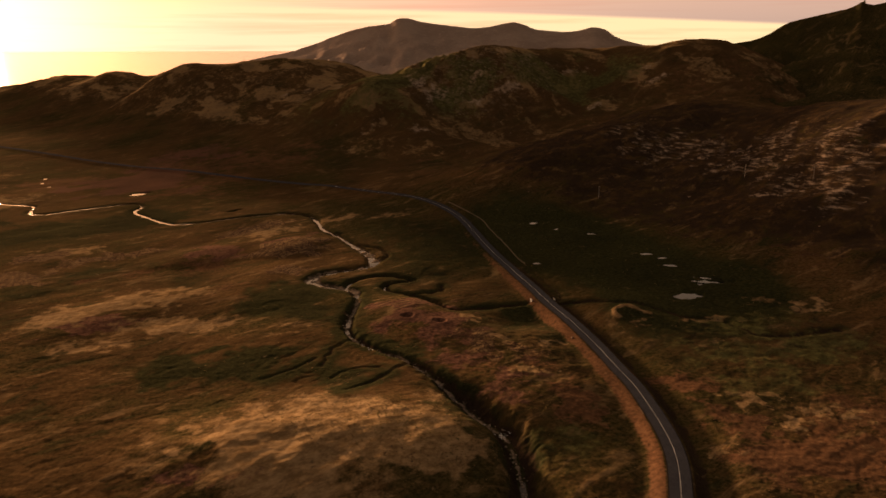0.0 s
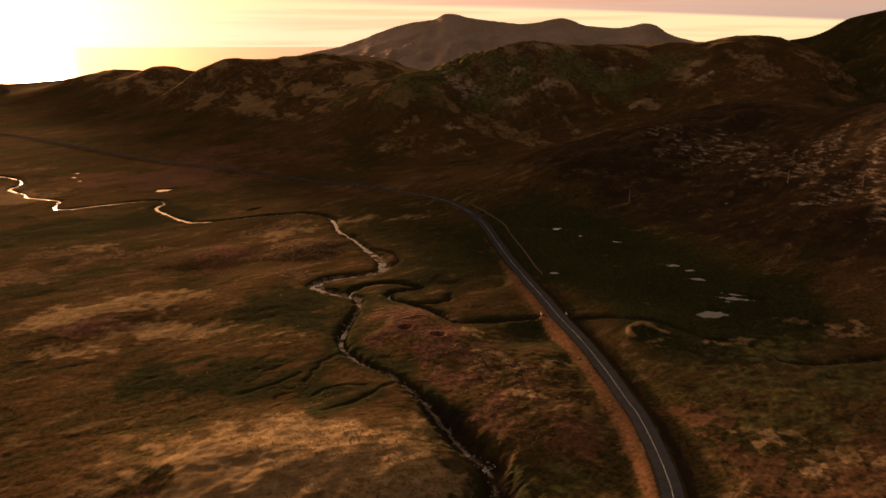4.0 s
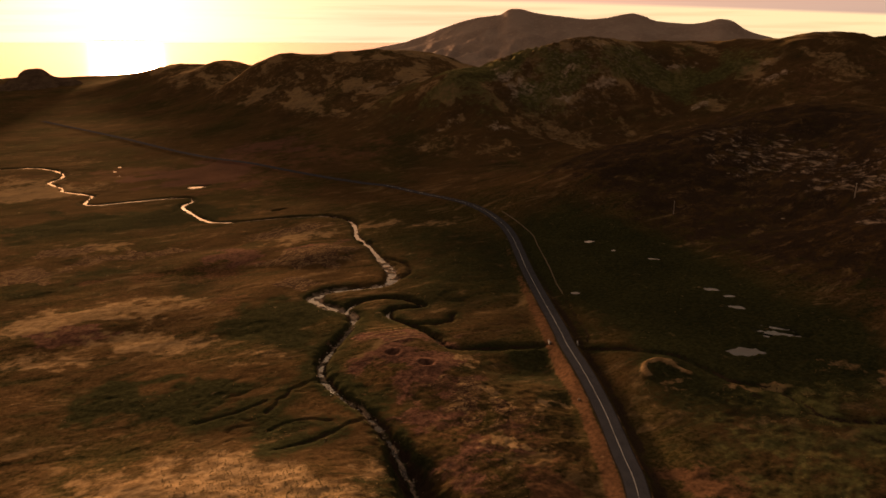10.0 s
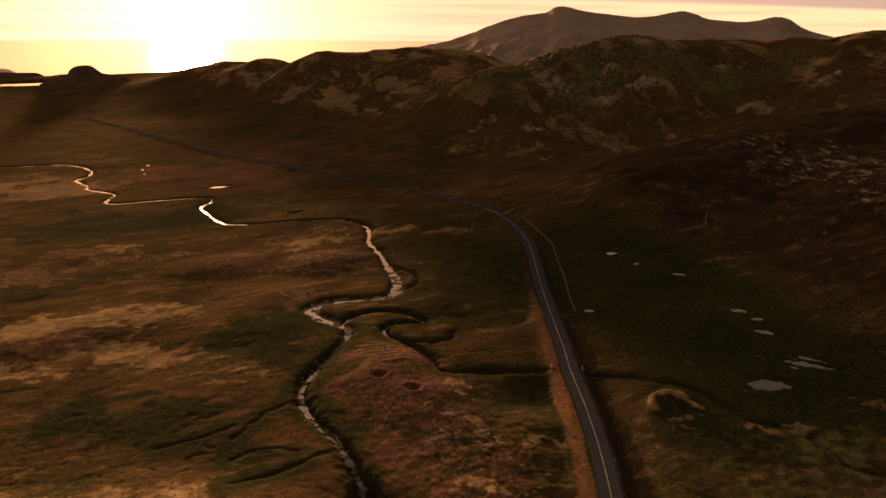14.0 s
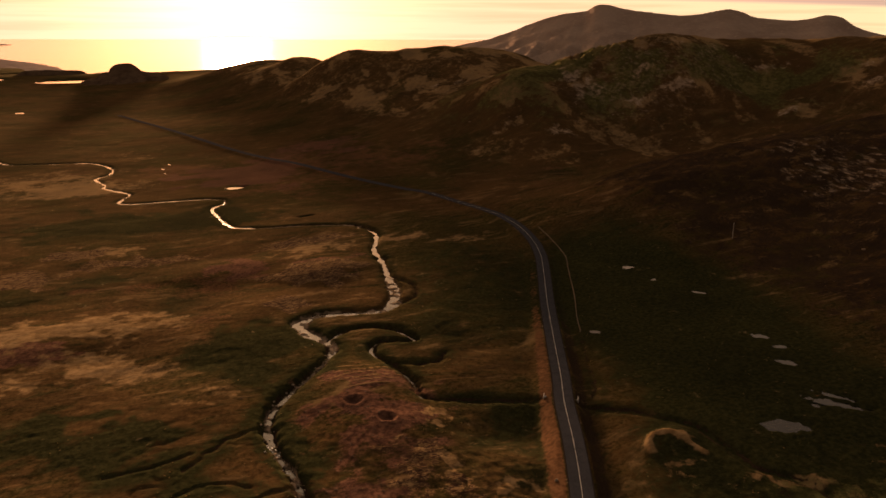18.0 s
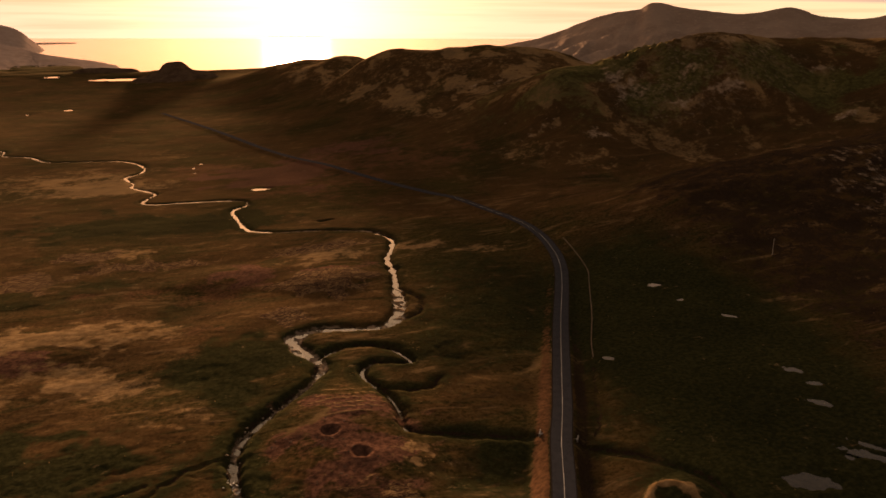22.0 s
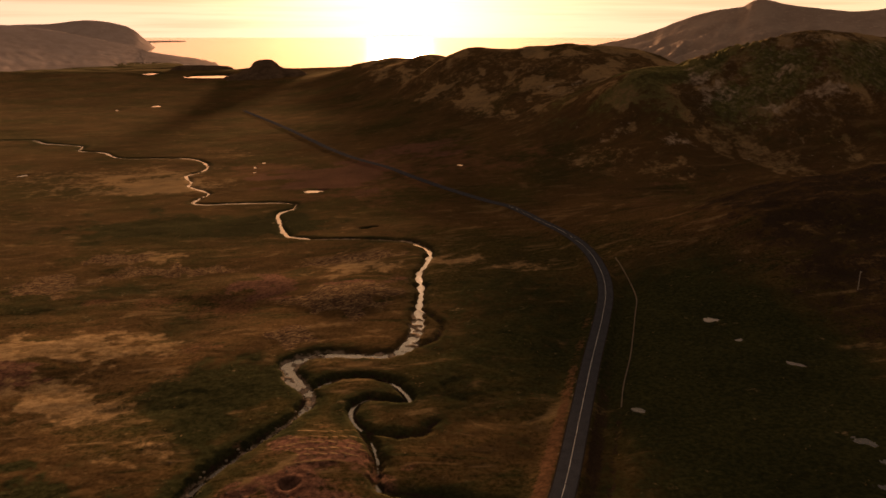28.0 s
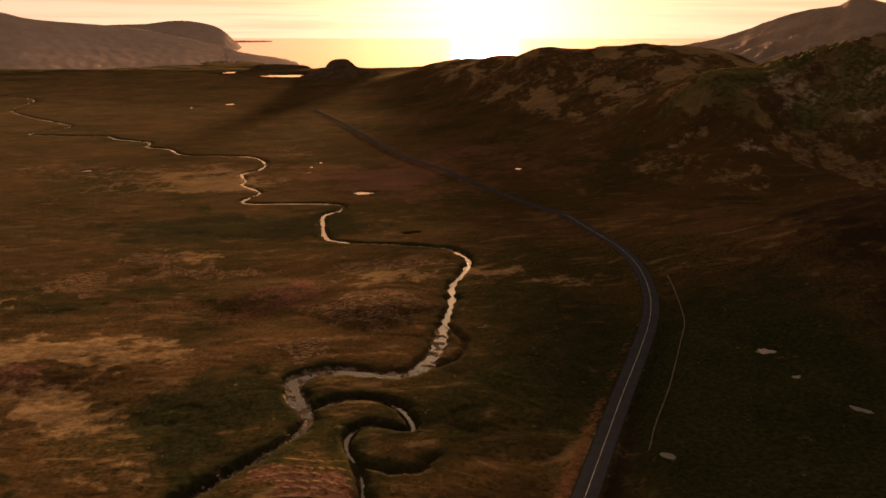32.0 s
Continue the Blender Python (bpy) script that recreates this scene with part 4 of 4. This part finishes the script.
# ---- loose stones and growth ----
def rock_shape(seed, sides=7):
    """A low uneven stone: vertices and triangles."""
    rng = np.random.RandomState(seed)
    rings, verts = ((1.0, -0.3), (0.95, 0.25), (0.55, 0.62)), []
    for r, h in rings:
        for k in range(sides):
            a = math.tau * (k + 0.3 * rng.rand()) / sides
            q = r * (0.75 + 0.45 * rng.rand())
            verts.append((q * math.cos(a), q * math.sin(a), h * (0.8 + 0.4 * rng.rand())))
    verts.append((0, 0, 0.72))
    f = grid_faces(3, sides, True)
    faces = np.concatenate([f[:, [0, 1, 2]], f[:, [0, 2, 3]], [(2 * sides + k, 2 * sides + (k + 1) % sides, 3 * sides) for k in range(sides)]])
    return np.array(verts), faces


def tuft_shape(seed, blades=7):
    """A tussock of broad bent blades."""
    rng = np.random.RandomState(seed)
    verts, faces = [], []
    for k in range(blades):
        a, lean, h, w = math.tau * (k + 0.6 * rng.rand()) / blades, 0.25 + 0.6 * rng.rand(), 0.6 + 0.5 * rng.rand(), 0.20 + 0.12 * rng.rand()
        c, s = math.cos(a), math.sin(a)
        n = len(verts)
        verts += [(-w * s + 0.1 * c, w * c + 0.1 * s, -0.12), (w * s + 0.1 * c, -w * c + 0.1 * s, -0.12), (lean * c, lean * s, h)]
        faces.append((n, n + 1, n + 2))
    return np.array(verts), np.array(faces)


def scatter(name, shapes, x, y, z, size, flat, material, label, category, seed=1):
    """Many small pieces as one object."""
    rng = np.random.RandomState(seed)
    turn, kind = rng.rand(len(x)) * math.tau, rng.randint(0, len(shapes), len(x))
    vs, fs, base = [], [], 0
    for k, (v, f) in enumerate(shapes):
        m = np.nonzero(kind == k)[0]
        c, s = np.cos(turn[m])[:, None], np.sin(turn[m])[:, None]
        g = size[m][:, None]
        vx, vy = (v[:, 0] * c - v[:, 1] * s) * g + x[m][:, None], (v[:, 0] * s + v[:, 1] * c) * g + y[m][:, None]
        vz = v[:, 2] * g * flat + z[m][:, None]
        vs.append(np.stack([vx, vy, vz], -1).reshape(-1, 3))
        fs.append((f[None] + (np.arange(len(m)) * len(v))[:, None, None] + base).reshape(-1, 3))
        base += len(m) * len(v)
    return tagged(new(name, mesh_of(name, np.concatenate(vs), np.concatenate(fs), material, False)), label, category, kind="stuff")


def leafy_paint(name, a, b, c):
    """Growth that lets some light through."""
    p = Paint(name, 0.9, 0.1)
    tone = p.mix(p.any_island(), a, b)
    tone = p.mix(p.band(p.noise(0.05, 4), 0.35, 0.7), tone, c)
    p.colour(tone)
    soft = p.nodes.new("ShaderNodeBsdfTranslucent")
    p.links.new(tone, soft.inputs[0])
    both = p.nodes.new("ShaderNodeMixShader")
    both.inputs[0].default_value = 0.4
    p.links.new(p.shader.outputs[0], both.inputs[1])
    p.links.new(soft.outputs[0], both.inputs[2])
    p.links.new(both.outputs[0], p.nodes["Material Output"].inputs[0])
    return p.mat


GRASS = leafy_paint("tussock_grass", (0.13, 0.085, 0.038), (0.27, 0.18, 0.085), (0.10, 0.085, 0.03))
HEATHER = leafy_paint("heather", (0.05, 0.027, 0.020), (0.10, 0.053, 0.040), (0.045, 0.036, 0.016))
rng = np.random.RandomState(11)


def sown(n, heading, reach):
    """Random places in the sector that opens from the camera's side, denser near."""
    a = np.radians(rng.uniform(*heading, n))
    r = reach[0] * (reach[1] / reach[0]) ** rng.rand(n)
    return -105 + r * np.sin(a), -85 + r * np.cos(a)


def far_from(x, y, lines, least):
    keep = np.ones(len(x), bool)
    for line, d in zip(lines, least):
        keep &= nearest(line, x, y, d + 1.0)[0] > d
    return keep


x, y = sown(120000, (-5, 66), (95, 520))
keep = far_from(x, y, (ROAD_LINE, RIVER_NEAR, LOOP, DITCH, RIVER_FAR), (9.5, 3.2, 2.0, 1.5, 4.5))
for p in PONDS:
    keep &= oval(x, y, *p) > 1.25
x, y = x[keep], y[keep]
z, cover = land(x, y)
chance = rng.rand(len(x))
patch = fbm(x, y, 14, 3, seed=77)
grassy = chance < np.clip(cover["dry_and_haze"] * 0.9 - 0.08 + 0.3 * patch, 0.0, 1) * 0.45 * (cover["rock"] < 0.5)
shrubby = ~grassy & (rng.rand(len(x)) < np.clip(cover["heath"] * 0.6 - 0.2 - 0.3 * patch, 0.0, 1) * 0.25)
scatter("grass_tussocks", [tuft_shape(k) for k in range(6)], x[grassy], y[grassy], z[grassy], rng.uniform(0.22, 0.48, grassy.sum()), 0.5, GRASS, "tan tussocks of moor grass over the valley", "grass")
scatter("heather_clumps", [rock_shape(k + 20, 6) for k in range(6)], x[shrubby], y[shrubby], z[shrubby], rng.uniform(0.16, 0.36, shrubby.sum()), 0.4, HEATHER, "dark clumps of heather on the moor", "heather")

x, y = sown(60000, (20, 66), (260, 820))
z, cover = land(x, y)
stony = fbm(x * 0.45 + y * 0.1, y, 11, 5, 0.62, True, 13)
keep = (rng.rand(len(x)) < 0.05) & (stony > 0.5) & (x > 150) & (cover["scree"] > rng.rand(len(x)))
scatter("boulders", [rock_shape(k, 7) for k in range(8)], x[keep], y[keep], z[keep], rng.uniform(0.4, 1.0, keep.sum()) ** 2 * 1.1 + 0.25, 0.4, BOULDER, "pale boulders scattered over the dark hillside", "rocks", 2)

k = rng.randint(60, 340, 450)
off = rng.normal(0, 0.9, (450, 2))
x, y = RIVER_NEAR[k, 0] + off[:, 0], RIVER_NEAR[k, 1] + off[:, 1]
scatter("river_stones", [rock_shape(k + 40, 6) for k in range(5)], x, y, height_at(x, y) + 0.1, rng.uniform(0.35, 1.0, 450) ** 2 * 0.5, 0.7, STONE, "pale stones in the shallow river bed", "rocks", 3)

# White water where the river drops into its gorge.
FOAM = plain_paint("river_foam", (0.62, 0.60, 0.57), (0.82, 0.80, 0.77), 4.0, 0.7, 0.02)
bits = []
for cx, cy, spread, count in ((-61.9, 49.6, 1.1, 34), (-62.6, 58.4, 0.8, 16), (-65.2, 126.5, 0.8, 14), (-64.6, 123.0, 0.7, 14), (-62.2, 113.0, 0.6, 8)):
    bits += [(cx + rng.normal(0, spread), cy + rng.normal(0, spread * 0.7)) for _ in range(count)]
x, y = np.array(bits).T
level = np.interp(y, RIVER_NEAR[30:215, 1], (smooth_level(RIVER_NEAR, 1.62) + 1.7 * ease(RIVER_NEAR[:, 1], 20, 60) - gorge(np.arange(len(RIVER_NEAR))))[30:215])
scatter("foam", [rock_shape(k + 80, 6) for k in range(4)], x, y, np.maximum(level, height_at(x, y)) + 0.02, rng.uniform(0.10, 0.26, len(x)), 0.3, FOAM, "white foam on small river rapids", "foam", 5)


def roadside_stone(x, y):
    v, f = rock_shape(91, 9)
    ob = new("boulder", mesh_of("boulder", v * np.array((0.55, 0.45, 0.5)), f, STONE, False))
    ob.location = (x, y, float(height_at(x, y)[0]))
    return tagged(ob, "pale boulder lying on the grassy road bank", "rock")


roadside_stone(0.0, 85.0)


def cairn():
    a, d = radians(61.82), 1060
    x, y = WEST[0] + d * math.sin(a), WEST[1] + d * math.cos(a)
    heap = tagged(new("cairn"), "small stone cairn on the hill summit", "cairn")
    heap.location = (x, y, 140.5)
    for n, (r, h) in enumerate(((2.2, 0.0), (1.7, 0.9), (1.3, 1.7), (0.9, 2.4), (0.5, 3.0))):
        v, f = rock_shape(60 + n, 8)
        part("stone", mesh_of("stone", v * np.array((r, r, 1.2)) + np.array((0, 0, h)), f, STONE, False), heap)


cairn()
